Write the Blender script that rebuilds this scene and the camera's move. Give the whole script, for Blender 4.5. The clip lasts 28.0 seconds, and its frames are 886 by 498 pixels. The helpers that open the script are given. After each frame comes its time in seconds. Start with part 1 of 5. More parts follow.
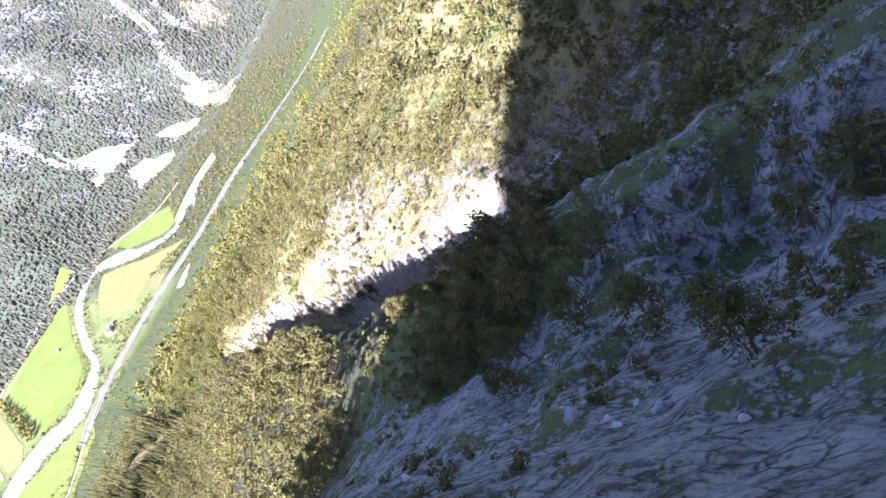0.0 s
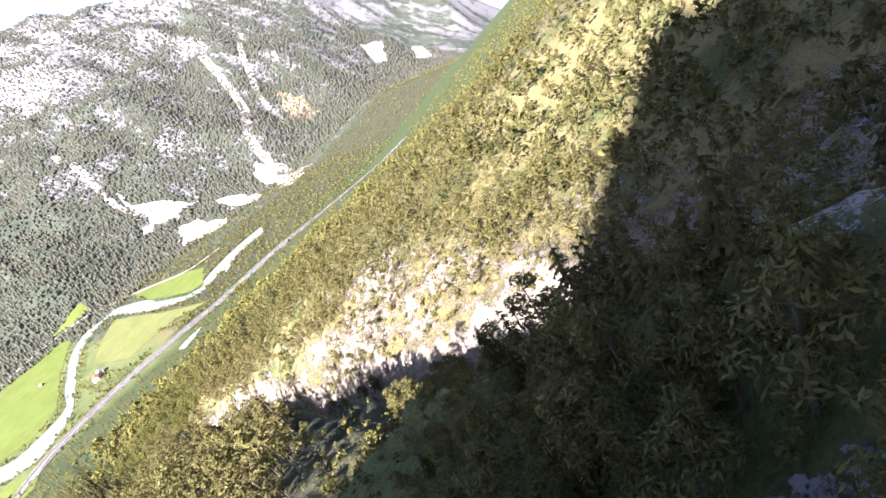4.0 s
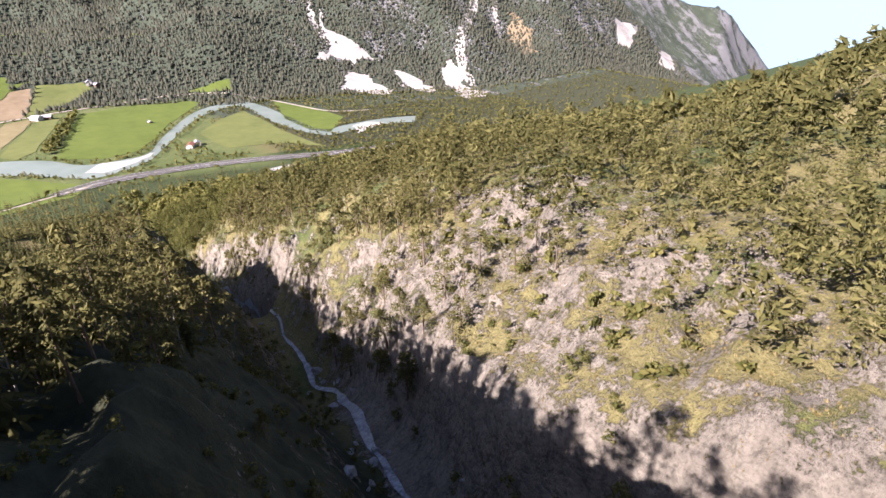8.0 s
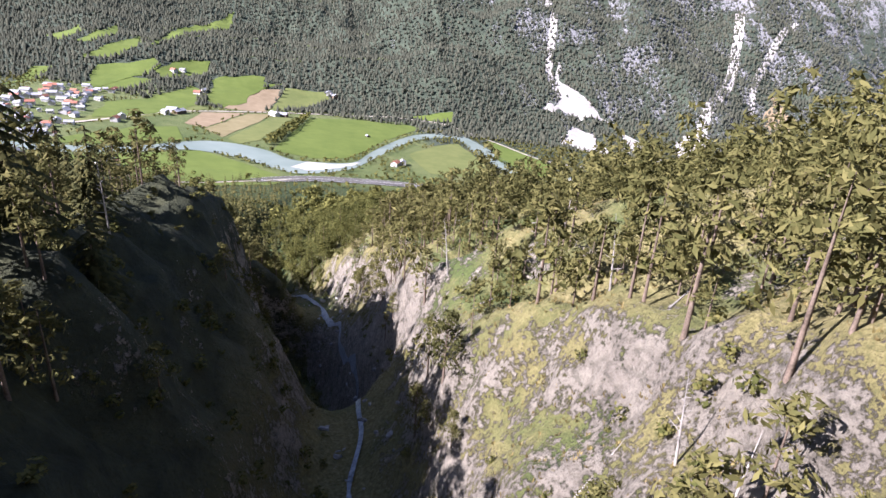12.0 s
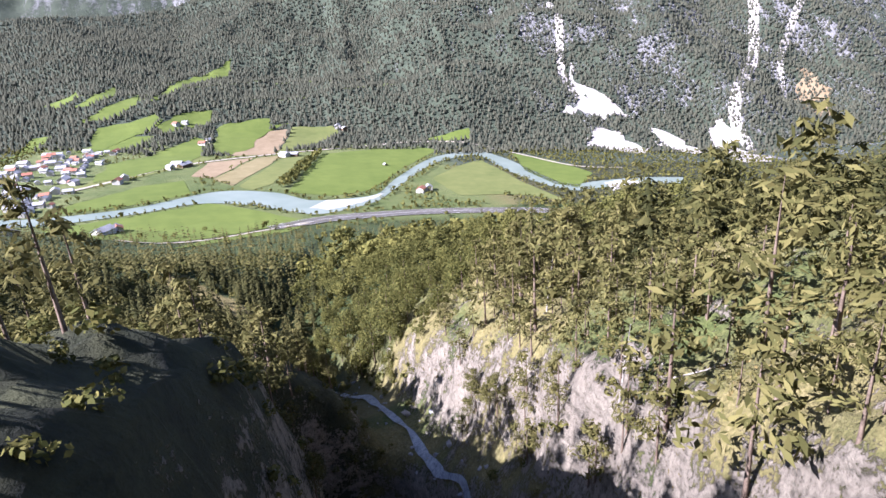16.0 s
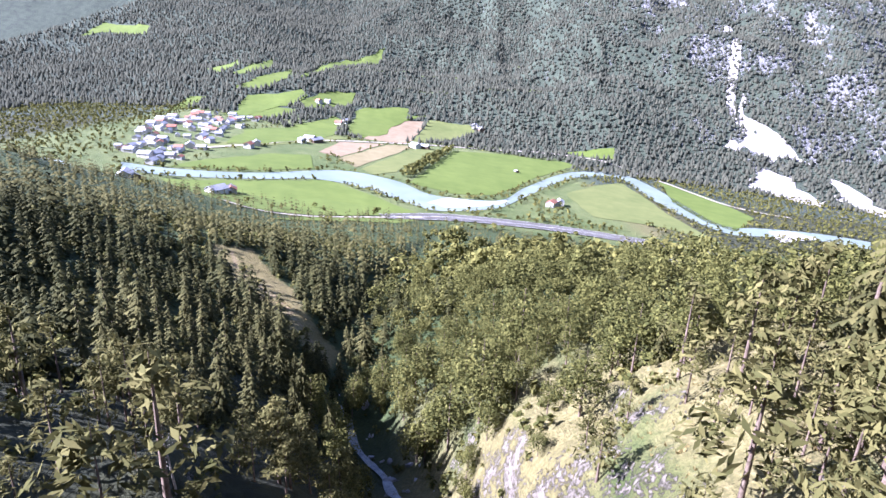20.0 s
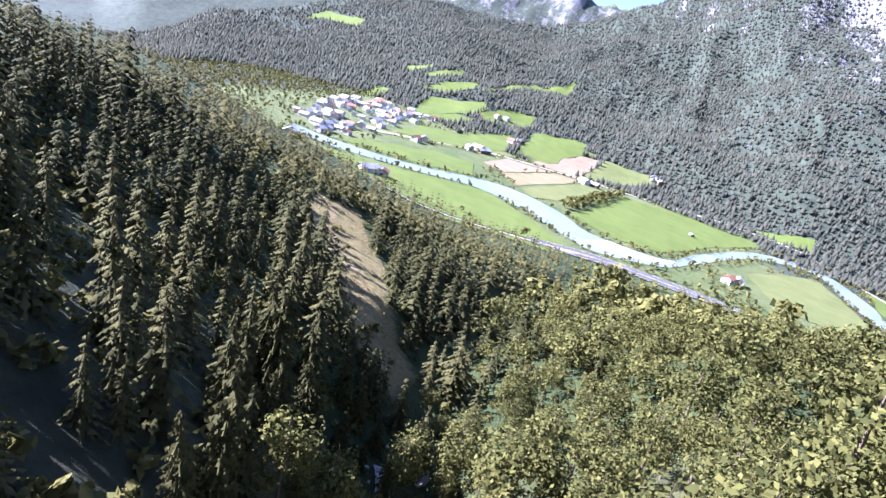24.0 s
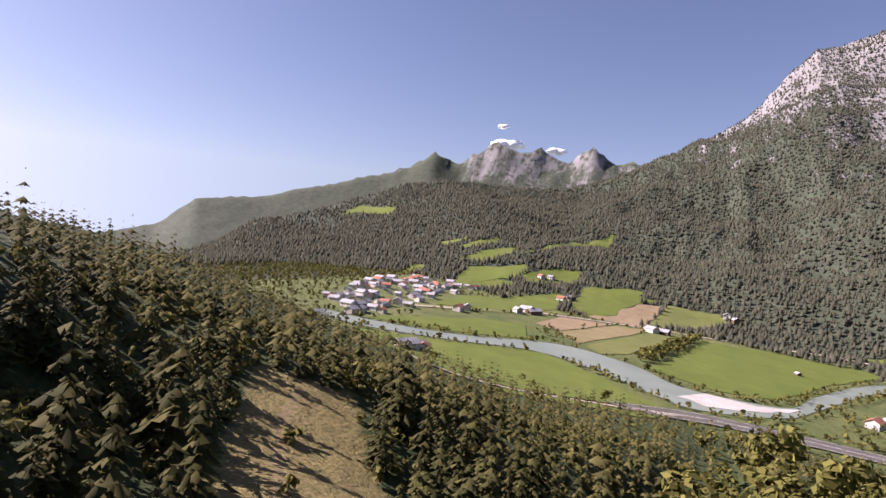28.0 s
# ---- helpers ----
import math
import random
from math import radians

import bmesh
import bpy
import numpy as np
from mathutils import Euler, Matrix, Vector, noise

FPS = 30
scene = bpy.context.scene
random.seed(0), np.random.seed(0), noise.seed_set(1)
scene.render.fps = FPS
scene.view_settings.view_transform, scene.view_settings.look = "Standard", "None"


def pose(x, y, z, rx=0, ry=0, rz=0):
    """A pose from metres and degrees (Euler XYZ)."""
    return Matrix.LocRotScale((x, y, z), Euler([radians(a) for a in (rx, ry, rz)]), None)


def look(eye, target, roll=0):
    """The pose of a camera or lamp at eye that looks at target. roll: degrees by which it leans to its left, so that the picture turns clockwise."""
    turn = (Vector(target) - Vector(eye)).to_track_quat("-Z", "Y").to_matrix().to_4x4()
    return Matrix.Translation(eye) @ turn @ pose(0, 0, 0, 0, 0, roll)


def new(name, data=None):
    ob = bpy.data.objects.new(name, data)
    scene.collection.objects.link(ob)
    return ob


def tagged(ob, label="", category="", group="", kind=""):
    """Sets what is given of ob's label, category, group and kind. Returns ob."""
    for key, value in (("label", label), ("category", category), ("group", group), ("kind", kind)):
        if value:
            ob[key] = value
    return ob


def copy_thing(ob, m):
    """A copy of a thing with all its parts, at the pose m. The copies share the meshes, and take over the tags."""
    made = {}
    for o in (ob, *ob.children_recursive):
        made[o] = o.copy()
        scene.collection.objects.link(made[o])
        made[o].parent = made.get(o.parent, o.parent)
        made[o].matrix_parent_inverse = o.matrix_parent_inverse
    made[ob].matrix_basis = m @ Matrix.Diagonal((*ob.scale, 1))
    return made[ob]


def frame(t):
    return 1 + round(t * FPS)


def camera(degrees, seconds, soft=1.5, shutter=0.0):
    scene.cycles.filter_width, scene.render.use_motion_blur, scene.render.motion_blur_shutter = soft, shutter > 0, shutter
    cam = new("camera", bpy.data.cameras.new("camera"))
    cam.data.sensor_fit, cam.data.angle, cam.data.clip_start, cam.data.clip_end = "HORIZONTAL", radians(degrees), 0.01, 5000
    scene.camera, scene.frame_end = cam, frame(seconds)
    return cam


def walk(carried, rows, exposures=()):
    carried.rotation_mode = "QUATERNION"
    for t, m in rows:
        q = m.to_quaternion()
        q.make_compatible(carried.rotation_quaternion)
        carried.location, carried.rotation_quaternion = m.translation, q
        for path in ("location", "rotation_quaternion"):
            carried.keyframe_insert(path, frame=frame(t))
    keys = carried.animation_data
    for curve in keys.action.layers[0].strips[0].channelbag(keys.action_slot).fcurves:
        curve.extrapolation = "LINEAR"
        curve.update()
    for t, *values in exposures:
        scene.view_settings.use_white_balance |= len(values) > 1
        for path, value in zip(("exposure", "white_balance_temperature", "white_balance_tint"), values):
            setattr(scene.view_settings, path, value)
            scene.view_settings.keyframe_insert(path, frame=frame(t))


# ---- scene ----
# ------------------------------------------------------------ camera
cam = camera(74.02, 28.0)
PATH = [
    (0.0, -104.35, -376.77, 374.07, 36.69, 37.08, -76.16),
    (0.5, -101.77, -371.48, 368.10, 40.23, 23.92, -57.00),
    (1.0, -99.40, -366.47, 362.81, 37.62, 14.94, -46.54),
    (1.5, -97.33, -361.69, 357.02, 35.51, 14.25, -44.37),
    (2.0, -95.25, -356.85, 350.93, 38.16, 12.31, -39.93),
    (2.5, -93.36, -352.44, 346.01, 41.88, 12.67, -38.27),
    (3.0, -90.41, -347.77, 340.85, 43.52, 31.93, -60.62),
    (3.5, -89.30, -342.91, 337.29, 55.88, 33.36, -63.32),
    (5.5, -77.51, -303.60, 312.56, 57.53, 19.01, -50.96),
    (6.0, -67.07, -292.09, 303.47, 56.55, 23.05, -54.72),
    (6.5, -57.76, -280.40, 294.97, 58.30, 15.19, -48.45),
    (7.0, -49.47, -269.18, 287.78, 59.88, 8.06, -42.21),
    (7.5, -41.91, -257.83, 280.84, 61.78, 1.29, -36.62),
    (8.0, -35.59, -247.10, 274.08, 62.16, 2.42, -34.49),
    (8.5, -29.13, -235.78, 267.39, 62.14, 5.39, -33.66),
    (9.0, -23.29, -224.45, 260.43, 61.93, 3.84, -31.77),
    (9.5, -17.99, -212.97, 253.77, 63.09, -10.40, -22.35),
    (10.0, -12.87, -200.50, 246.89, 63.29, -24.84, -11.69),
    (10.5, -8.69, -188.34, 240.72, 62.97, -17.13, -10.78),
    (11.0, -5.32, -176.12, 234.59, 65.20, -2.53, -15.23),
    (11.5, -2.29, -163.74, 229.01, 67.60, -2.52, -15.03),
    (12.0, 1.09, -150.10, 222.93, 67.97, -3.60, -12.43),
    (12.5, 3.55, -135.94, 217.35, 69.45, -0.07, -12.43),
    (13.0, 5.69, -122.78, 212.51, 69.68, 3.27, -13.72),
    (13.5, 7.67, -109.80, 207.74, 71.44, -1.14, -11.33),
    (15.5, -8.77, -77.17, 206.61, 70.54, 9.86, -14.93),
    (16.0, -7.13, -68.16, 203.51, 70.02, 3.92, -13.25),
    (16.5, -5.37, -58.93, 200.18, 71.17, 1.42, -12.18),
    (17.0, -3.66, -49.81, 196.92, 73.22, 4.19, -12.48),
    (17.5, -2.04, -40.92, 194.12, 70.60, -8.12, -7.98),
    (18.0, -0.82, -31.99, 191.15, 70.73, -21.68, -1.10),
    (18.5, -0.22, -23.69, 188.16, 70.95, -26.25, 3.61),
    (19.0, -0.12, -15.83, 185.30, 68.64, -19.64, 5.71),
    (19.5, -0.06, -7.97, 182.71, 69.16, -12.29, 3.21),
    (20.0, 0.00, -0.00, 179.94, 71.36, -2.38, 0.84),
    (20.5, 0.05, 7.71, 177.40, 68.03, -5.13, 2.12),
    (22.5, 3.53, 22.96, 165.98, 66.55, -11.70, 13.67),
    (23.0, 1.10, 33.58, 161.49, 65.97, -14.59, 14.83),
    (23.5, -1.65, 44.81, 156.84, 68.60, -22.36, 20.06),
    (24.0, -4.35, 55.91, 152.57, 72.17, -12.97, 18.84),
    (24.5, -7.18, 66.73, 149.25, 75.58, -3.27, 16.69),
    (25.0, -10.15, 76.98, 146.50, 75.29, -5.89, 15.97),
    (25.5, -12.95, 86.60, 143.86, 73.60, -15.90, 19.55),
    (26.0, -16.43, 96.88, 140.18, 72.72, -29.13, 25.69),
    (26.5, -19.33, 106.34, 137.00, 78.28, -19.14, 24.41),
    (27.0, -22.28, 115.10, 134.92, 83.03, -7.21, 22.40),
    (27.5, -24.80, 123.01, 133.18, 85.87, -1.17, 22.35),
    (28.0, -25.55, 128.96, 131.61, 88.86, -4.44, 22.15),
]
EXPOSURES = [(0.0, 3.2, 5500, 33), (1.0, 3.45, 5800, 32), (2.0, 3.95, 6000, 31), (3.0, 3.65, 5800, 29), (3.5, 3.25, 5850, 29), (5.2, 2.4, 6400, 31), (7.0, 2.1, 6300, 30), (9.0, 1.85, 6100, 28), (12.0, 1.95, 5700, 27), (16.0, 2.1, 5550, 28), (20.0, 2.5, 5150, 34), (23.0, 2.75, 5050, 35), (25.0, 2.5, 5150, 36), (27.0, 2.2, 5850, 37), (28.0, 1.4, 6500, 36)]
walk(cam, [(t, pose(x, y, z, a, b, c)) for t, x, y, z, a, b, c in PATH], EXPOSURES)
FLYWAY = [(x, y) for t, x, y, z, a, b, c in PATH[::3]]
FLY_Y, FLY_Z = [r[2] for r in PATH], [r[3] for r in PATH]

# ------------------------------------------------------------ world and sun
SUN_AZ, SUN_EL = 101.0, 37.0          # degrees to the left of +y, and above the horizon
sun_way = Vector((-math.sin(radians(SUN_AZ)) * math.cos(radians(SUN_EL)),
                  math.cos(radians(SUN_AZ)) * math.cos(radians(SUN_EL)), math.sin(radians(SUN_EL))))
world = bpy.data.worlds.new("sky")
scene.world = world
world.use_nodes = True
wt = world.node_tree
wt.nodes.clear()
w_out = wt.nodes.new("ShaderNodeOutputWorld")
w_bg = wt.nodes.new("ShaderNodeBackground")
w_sky = wt.nodes.new("ShaderNodeTexSky")
w_sky.sky_type = "NISHITA"
w_sky.sun_disc = False
w_sky.sun_elevation = radians(SUN_EL)
w_sky.sun_rotation = radians(-SUN_AZ)
w_sky.altitude, w_sky.air_density, w_sky.dust_density, w_sky.ozone_density = 600, 0.9, 1.6, 1.3
w_co = wt.nodes.new("ShaderNodeTexCoord")
w_sep = wt.nodes.new("ShaderNodeSeparateXYZ")
w_max = wt.nodes.new("ShaderNodeMath")
w_max.operation = "MAXIMUM"
w_max.inputs[1].default_value = 0.1
w_com = wt.nodes.new("ShaderNodeCombineXYZ")
wt.links.new(w_co.outputs["Generated"], w_sep.inputs[0])
wt.links.new(w_sep.outputs[0], w_com.inputs[0])
wt.links.new(w_sep.outputs[1], w_com.inputs[1])
wt.links.new(w_sep.outputs[2], w_max.inputs[0])
wt.links.new(w_max.outputs[0], w_com.inputs[2])
wt.links.new(w_com.outputs[0], w_sky.inputs["Vector"])
wt.links.new(w_sky.outputs[0], w_bg.inputs[0])
w_bg.inputs[1].default_value = 0.05
wt.links.new(w_bg.outputs[0], w_out.inputs[0])

sun_data = bpy.data.lights.new("sun", "SUN")
sun_data.energy, sun_data.angle, sun_data.color = 5.0, radians(0.53), (1.0, 0.96, 0.9)
sun = new("sun", sun_data)
sun.matrix_world = look((0, 0, 900), Vector((0, 0, 900)) - sun_way)


# ------------------------------------------------------------ materials
def nodes_of(name):
    m = bpy.data.materials.new(name)
    m.use_nodes = True
    t = m.node_tree
    t.nodes.clear()
    out = t.nodes.new("ShaderNodeOutputMaterial")
    b = t.nodes.new("ShaderNodeBsdfPrincipled")
    t.links.new(b.outputs[0], out.inputs[0])
    return m, t, b


def noise_node(t, scale, detail=5.0, rough=0.6, vector=None):
    n = t.nodes.new("ShaderNodeTexNoise")
    n.inputs["Scale"].default_value, n.inputs["Detail"].default_value, n.inputs["Roughness"].default_value = scale, detail, rough
    if vector is not None:
        t.links.new(vector, n.inputs["Vector"])
    return n


def ramp_node(t, fac, stops):
    r = t.nodes.new("ShaderNodeValToRGB")
    while len(r.color_ramp.elements) < len(stops):
        r.color_ramp.elements.new(0.5)
    for e, (p, c) in zip(r.color_ramp.elements, stops):
        e.position, e.color = p, (*c, 1) if len(c) == 3 else c
    t.links.new(fac, r.inputs[0])
    return r


def mix_node(t, fac, a, b, kind="MIX"):
    m = t.nodes.new("ShaderNodeMix")
    m.data_type, m.blend_type = "RGBA", kind
    for sock, v in ((m.inputs[0], fac), (m.inputs[6], a), (m.inputs[7], b)):
        if isinstance(v, (int, float)):
            sock.default_value = v
        elif isinstance(v, tuple):
            sock.default_value = (*v, 1)
        else:
            t.links.new(v, sock)
    return m.outputs[2]


def maths(t, op, a, b=0.0, c=None):
    m = t.nodes.new("ShaderNodeMath")
    m.operation = op
    for i, v in enumerate((a, b) if c is None else (a, b, c)):
        if isinstance(v, (int, float)):
            m.inputs[i].default_value = v
        else:
            t.links.new(v, m.inputs[i])
    return m.outputs[0]


def bump_to(t, b, height, strength, distance):
    n = t.nodes.new("ShaderNodeBump")
    n.inputs["Strength"].default_value, n.inputs["Distance"].default_value = strength, distance
    t.links.new(height, n.inputs["Height"])
    t.links.new(n.outputs[0], b.inputs["Normal"])


def plain(name, dark, light, scale=1.0, rough=0.85, bump=0.3, dist=0.05, scale2=None, metal=0.0):
    """A surface that varies between two colours at two scales, with fine relief."""
    m, t, b = nodes_of(name)
    pos = t.nodes.new("ShaderNodeNewGeometry").outputs["Position"]
    n1 = noise_node(t, scale, 6, 0.65, pos)
    n2 = noise_node(t, scale2 or scale * 0.13, 3, 0.5, pos)
    f = maths(t, "ADD", maths(t, "MULTIPLY", n1.outputs[0], 0.55), maths(t, "MULTIPLY", n2.outputs[0], 0.45))
    r = ramp_node(t, f, [(0.36, dark), (0.64, light)])
    t.links.new(r.outputs[0], b.inputs["Base Color"])
    b.inputs["Roughness"].default_value, b.inputs["Metallic"].default_value = rough, metal
    b.inputs["Specular IOR Level"].default_value = 0.2
    bump_to(t, b, n1.outputs[0], bump, dist)
    return m


def foliage(name, dark, mid, light, through_leaf=0.25):
    """Leaves and needles: each clump its own tone, a little light let through."""
    m, t, b = nodes_of(name)
    g = t.nodes.new("ShaderNodeNewGeometry")
    oi = t.nodes.new("ShaderNodeObjectInfo")
    pos = g.outputs["Position"]
    n1 = noise_node(t, 0.02, 3, 0.5, pos)
    n2 = noise_node(t, 0.9, 4, 0.6, pos)
    f = maths(t, "ADD", maths(t, "MULTIPLY", g.outputs["Random Per Island"], 0.45),
              maths(t, "ADD", maths(t, "MULTIPLY", n1.outputs[0], 0.4),
                    maths(t, "ADD", maths(t, "MULTIPLY", n2.outputs[0], 0.25), maths(t, "MULTIPLY", oi.outputs["Random"], 0.2))))
    r = ramp_node(t, f, [(0.3, dark), (0.62, mid), (0.95, light)])
    t.links.new(r.outputs[0], b.inputs["Base Color"])
    b.inputs["Roughness"].default_value = 0.75
    b.inputs["Specular IOR Level"].default_value = 0.04
    tr = t.nodes.new("ShaderNodeBsdfTranslucent")
    t.links.new(r.outputs[0], tr.inputs[0])
    ms = t.nodes.new("ShaderNodeMixShader")
    ms.inputs[0].default_value = through_leaf
    out = next(n for n in t.nodes if n.type == "OUTPUT_MATERIAL")
    t.links.new(b.outputs[0], ms.inputs[1])
    t.links.new(tr.outputs[0], ms.inputs[2])
    t.links.new(ms.outputs[0], out.inputs[0])
    return m


def ground_material():
    """Limestone where the slope is steep, dry grass and forest soil where it is gentle."""
    m, t, b = nodes_of("alpine_ground")
    g = t.nodes.new("ShaderNodeNewGeometry")
    pos = g.outputs["Position"]
    sep = t.nodes.new("ShaderNodeSeparateXYZ")
    t.links.new(g.outputs["Normal"], sep.inputs[0])
    sp = t.nodes.new("ShaderNodeSeparateXYZ")
    t.links.new(pos, sp.inputs[0])
    big = noise_node(t, 0.035, 5, 0.6, pos)
    mid = noise_node(t, 0.22, 6, 0.65, pos)
    fine = noise_node(t, 1.7, 8, 0.7, pos)
    far = noise_node(t, 0.006, 6, 0.6, pos)

    def reach(sock, a, b):
        r = t.nodes.new("ShaderNodeMapRange")
        r.inputs["From Min"].default_value, r.inputs["From Max"].default_value = a, b
        t.links.new(sock, r.inputs["Value"])
        return r.outputs[0]

    # bedding and joints of the limestone: bent cells, stretched along the beds
    warp = noise_node(t, 0.3, 4, 0.6, pos)
    vec = t.nodes.new("ShaderNodeVectorMath")
    vec.operation = "MULTIPLY_ADD"
    t.links.new(warp.outputs["Color"], vec.inputs[0])
    vec.inputs[1].default_value = (3.6, 3.6, 3.6)
    t.links.new(pos, vec.inputs[2])
    turn = t.nodes.new("ShaderNodeMapping")
    turn.inputs["Rotation"].default_value = (0.5, 0.35, 0.4)
    turn.inputs["Scale"].default_value = (0.32, 1.0, 1.9)
    t.links.new(vec.outputs[0], turn.inputs["Vector"])

    def cells(scale):
        e = t.nodes.new("ShaderNodeTexVoronoi")
        e.feature = "DISTANCE_TO_EDGE"
        e.inputs["Scale"].default_value = scale
        t.links.new(turn.outputs[0], e.inputs["Vector"])
        return e.outputs["Distance"]

    block = cells(0.16)
    gap = ramp_node(t, block, [(0.0, (0.25, 0.24, 0.23)), (0.07, (1, 1, 1))]).outputs[0]
    rough = t.nodes.new("ShaderNodeMapping")
    rough.inputs["Rotation"].default_value = (0.3, 0.5, 0.2)
    rough.inputs["Scale"].default_value = (0.62, 0.9, 1.25)
    t.links.new(pos, rough.inputs["Vector"])
    chips = noise_node(t, 0.62, 9, 0.74, rough.outputs[0])
    gap2 = ramp_node(t, chips.outputs[0], [(0.40, (0.16, 0.165, 0.14)), (0.475, (1, 1, 1))]).outputs[0]
    slabs = ramp_node(t, chips.outputs[0], [(0.44, (0.09, 0.1, 0.07)), (0.51, (1, 1, 1))]).outputs[0]
    # limestone: tan in the gorge, pale grey on the heights and under the far crests
    tan = ramp_node(t, mid.outputs[0], [(0.32, (0.13, 0.104, 0.072)), (0.5, (0.235, 0.193, 0.135)), (0.68, (0.335, 0.285, 0.205))]).outputs[0]
    grey = ramp_node(t, mid.outputs[0], [(0.3, (0.22, 0.22, 0.215)), (0.5, (0.36, 0.355, 0.35)), (0.68, (0.52, 0.515, 0.5))]).outputs[0]
    high = maths(t, "MULTIPLY", reach(sp.outputs[1], -262.0, -290.0), reach(sp.outputs[0], -5.0, -45.0))
    away = maths(t, "GREATER_THAN", sp.outputs[1], 900.0)
    rock = mix_node(t, maths(t, "MAXIMUM", high, away), tan, grey)
    rock = mix_node(t, 0.4, rock, ramp_node(t, fine.outputs[0], [(0.33, (0.12, 0.112, 0.1)), (0.62, (0.36, 0.325, 0.27))]).outputs[0])
    rock = mix_node(t, maths(t, "SUBTRACT", 0.35, maths(t, "MULTIPLY", high, 0.3)), rock, gap, "MULTIPLY")
    rock = mix_node(t, maths(t, "ADD", 0.45, maths(t, "MULTIPLY", high, 0.15)), rock, gap2, "MULTIPLY")
    rock = mix_node(t, maths(t, "MULTIPLY", high, 0.35), rock, slabs, "MULTIPLY")
    rock = mix_node(t, maths(t, "MULTIPLY", away, 0.65), rock, (0.15, 0.15, 0.152))
    crack = t.nodes.new("ShaderNodeTexVoronoi")
    crack.feature = "DISTANCE_TO_EDGE"
    crack.inputs["Scale"].default_value = 0.55
    bent = t.nodes.new("ShaderNodeVectorMath")
    bent.operation = "MULTIPLY_ADD"
    t.links.new(fine.outputs["Color"], bent.inputs[0])
    bent.inputs[1].default_value = (0.6, 0.6, 0.6)
    t.links.new(rough.outputs[0], bent.inputs[2])
    t.links.new(bent.outputs[0], crack.inputs["Vector"])
    joints = ramp_node(t, crack.outputs["Distance"], [(0.0, (0.05, 0.06, 0.04)), (0.03, (0.2, 0.2, 0.17)), (0.07, (1, 1, 1))]).outputs[0]
    part_of = ramp_node(t, warp.outputs[0], [(0.4, (0.1, 0.1, 0.1)), (0.6, (1, 1, 1))]).outputs[0]
    rock = mix_node(t, maths(t, "MULTIPLY", maths(t, "MULTIPLY", high, 0.8), part_of), rock, joints, "MULTIPLY")
    grit = ramp_node(t, fine.outputs[0], [(0.4, (0.1, 0.105, 0.085)), (0.47, (1, 1, 1))]).outputs[0]
    rock = mix_node(t, maths(t, "MULTIPLY", high, 0.4), rock, grit, "MULTIPLY")
    # grass, dry on the sunny side, mossy on the heights
    grass = ramp_node(t, fine.outputs[0], [(0.3, (0.075, 0.07, 0.024)), (0.52, (0.17, 0.145, 0.055)), (0.72, (0.29, 0.24, 0.115))]).outputs[0]
    moss = ramp_node(t, fine.outputs[0], [(0.3, (0.03, 0.045, 0.012)), (0.7, (0.11, 0.13, 0.035))]).outputs[0]
    grass = mix_node(t, ramp_node(t, big.outputs[0], [(0.48, (0, 0, 0)), (0.62, (1, 1, 1))]).outputs[0], grass, moss)
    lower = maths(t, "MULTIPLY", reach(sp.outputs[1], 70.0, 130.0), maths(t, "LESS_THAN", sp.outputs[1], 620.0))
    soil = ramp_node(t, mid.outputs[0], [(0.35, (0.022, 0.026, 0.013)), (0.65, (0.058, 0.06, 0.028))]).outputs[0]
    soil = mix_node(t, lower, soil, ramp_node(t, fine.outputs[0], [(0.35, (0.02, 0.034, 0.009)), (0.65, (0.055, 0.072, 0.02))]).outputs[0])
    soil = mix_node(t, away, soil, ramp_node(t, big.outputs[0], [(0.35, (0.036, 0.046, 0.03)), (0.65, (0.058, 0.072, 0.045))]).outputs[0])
    # left bank of the gorge: soil dark enough to stand in for its deep shade
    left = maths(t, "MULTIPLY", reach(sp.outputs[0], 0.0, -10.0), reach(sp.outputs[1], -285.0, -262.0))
    dry = t.nodes.new("ShaderNodeAttribute")
    dry.attribute_name = "dry"
    bare = t.nodes.new("ShaderNodeAttribute")
    bare.attribute_name = "bare"
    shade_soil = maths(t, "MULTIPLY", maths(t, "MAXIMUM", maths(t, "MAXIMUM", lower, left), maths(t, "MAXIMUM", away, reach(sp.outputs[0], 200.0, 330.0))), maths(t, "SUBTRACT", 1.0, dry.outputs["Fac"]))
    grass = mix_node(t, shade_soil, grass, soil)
    grass = mix_node(t, dry.outputs["Fac"], grass, ramp_node(t, fine.outputs[0], [(0.3, (0.07, 0.075, 0.022)), (0.5, (0.175, 0.14, 0.05)), (0.7, (0.28, 0.225, 0.1))]).outputs[0])
    grass = mix_node(t, maths(t, "MULTIPLY", high, 0.8), grass, moss)
    steep = maths(t, "SUBTRACT", 1.0, sep.outputs[2])
    # meadows of the flat valley floor
    meadow = ramp_node(t, maths(t, "ADD", maths(t, "MULTIPLY", big.outputs[0], 0.5), maths(t, "MULTIPLY", far.outputs[0], 0.5)), [(0.38, (0.066, 0.09, 0.024)), (0.62, (0.12, 0.135, 0.045))]).outputs[0]
    level = maths(t, "MULTIPLY", maths(t, "MULTIPLY", reach(steep, 0.013, 0.008), reach(sp.outputs[1], 545.0, 590.0)), maths(t, "MULTIPLY", reach(sp.outputs[0], 240.0, 200.0), reach(sp.outputs[0], -520.0, -470.0)))
    grass = mix_node(t, level, grass, meadow)
    gorge = maths(t, "MULTIPLY", maths(t, "MULTIPLY", reach(sp.outputs[0], -10.0, 6.0), reach(sp.outputs[0], 120.0, 40.0)), reach(sp.outputs[1], 130.0, 20.0))
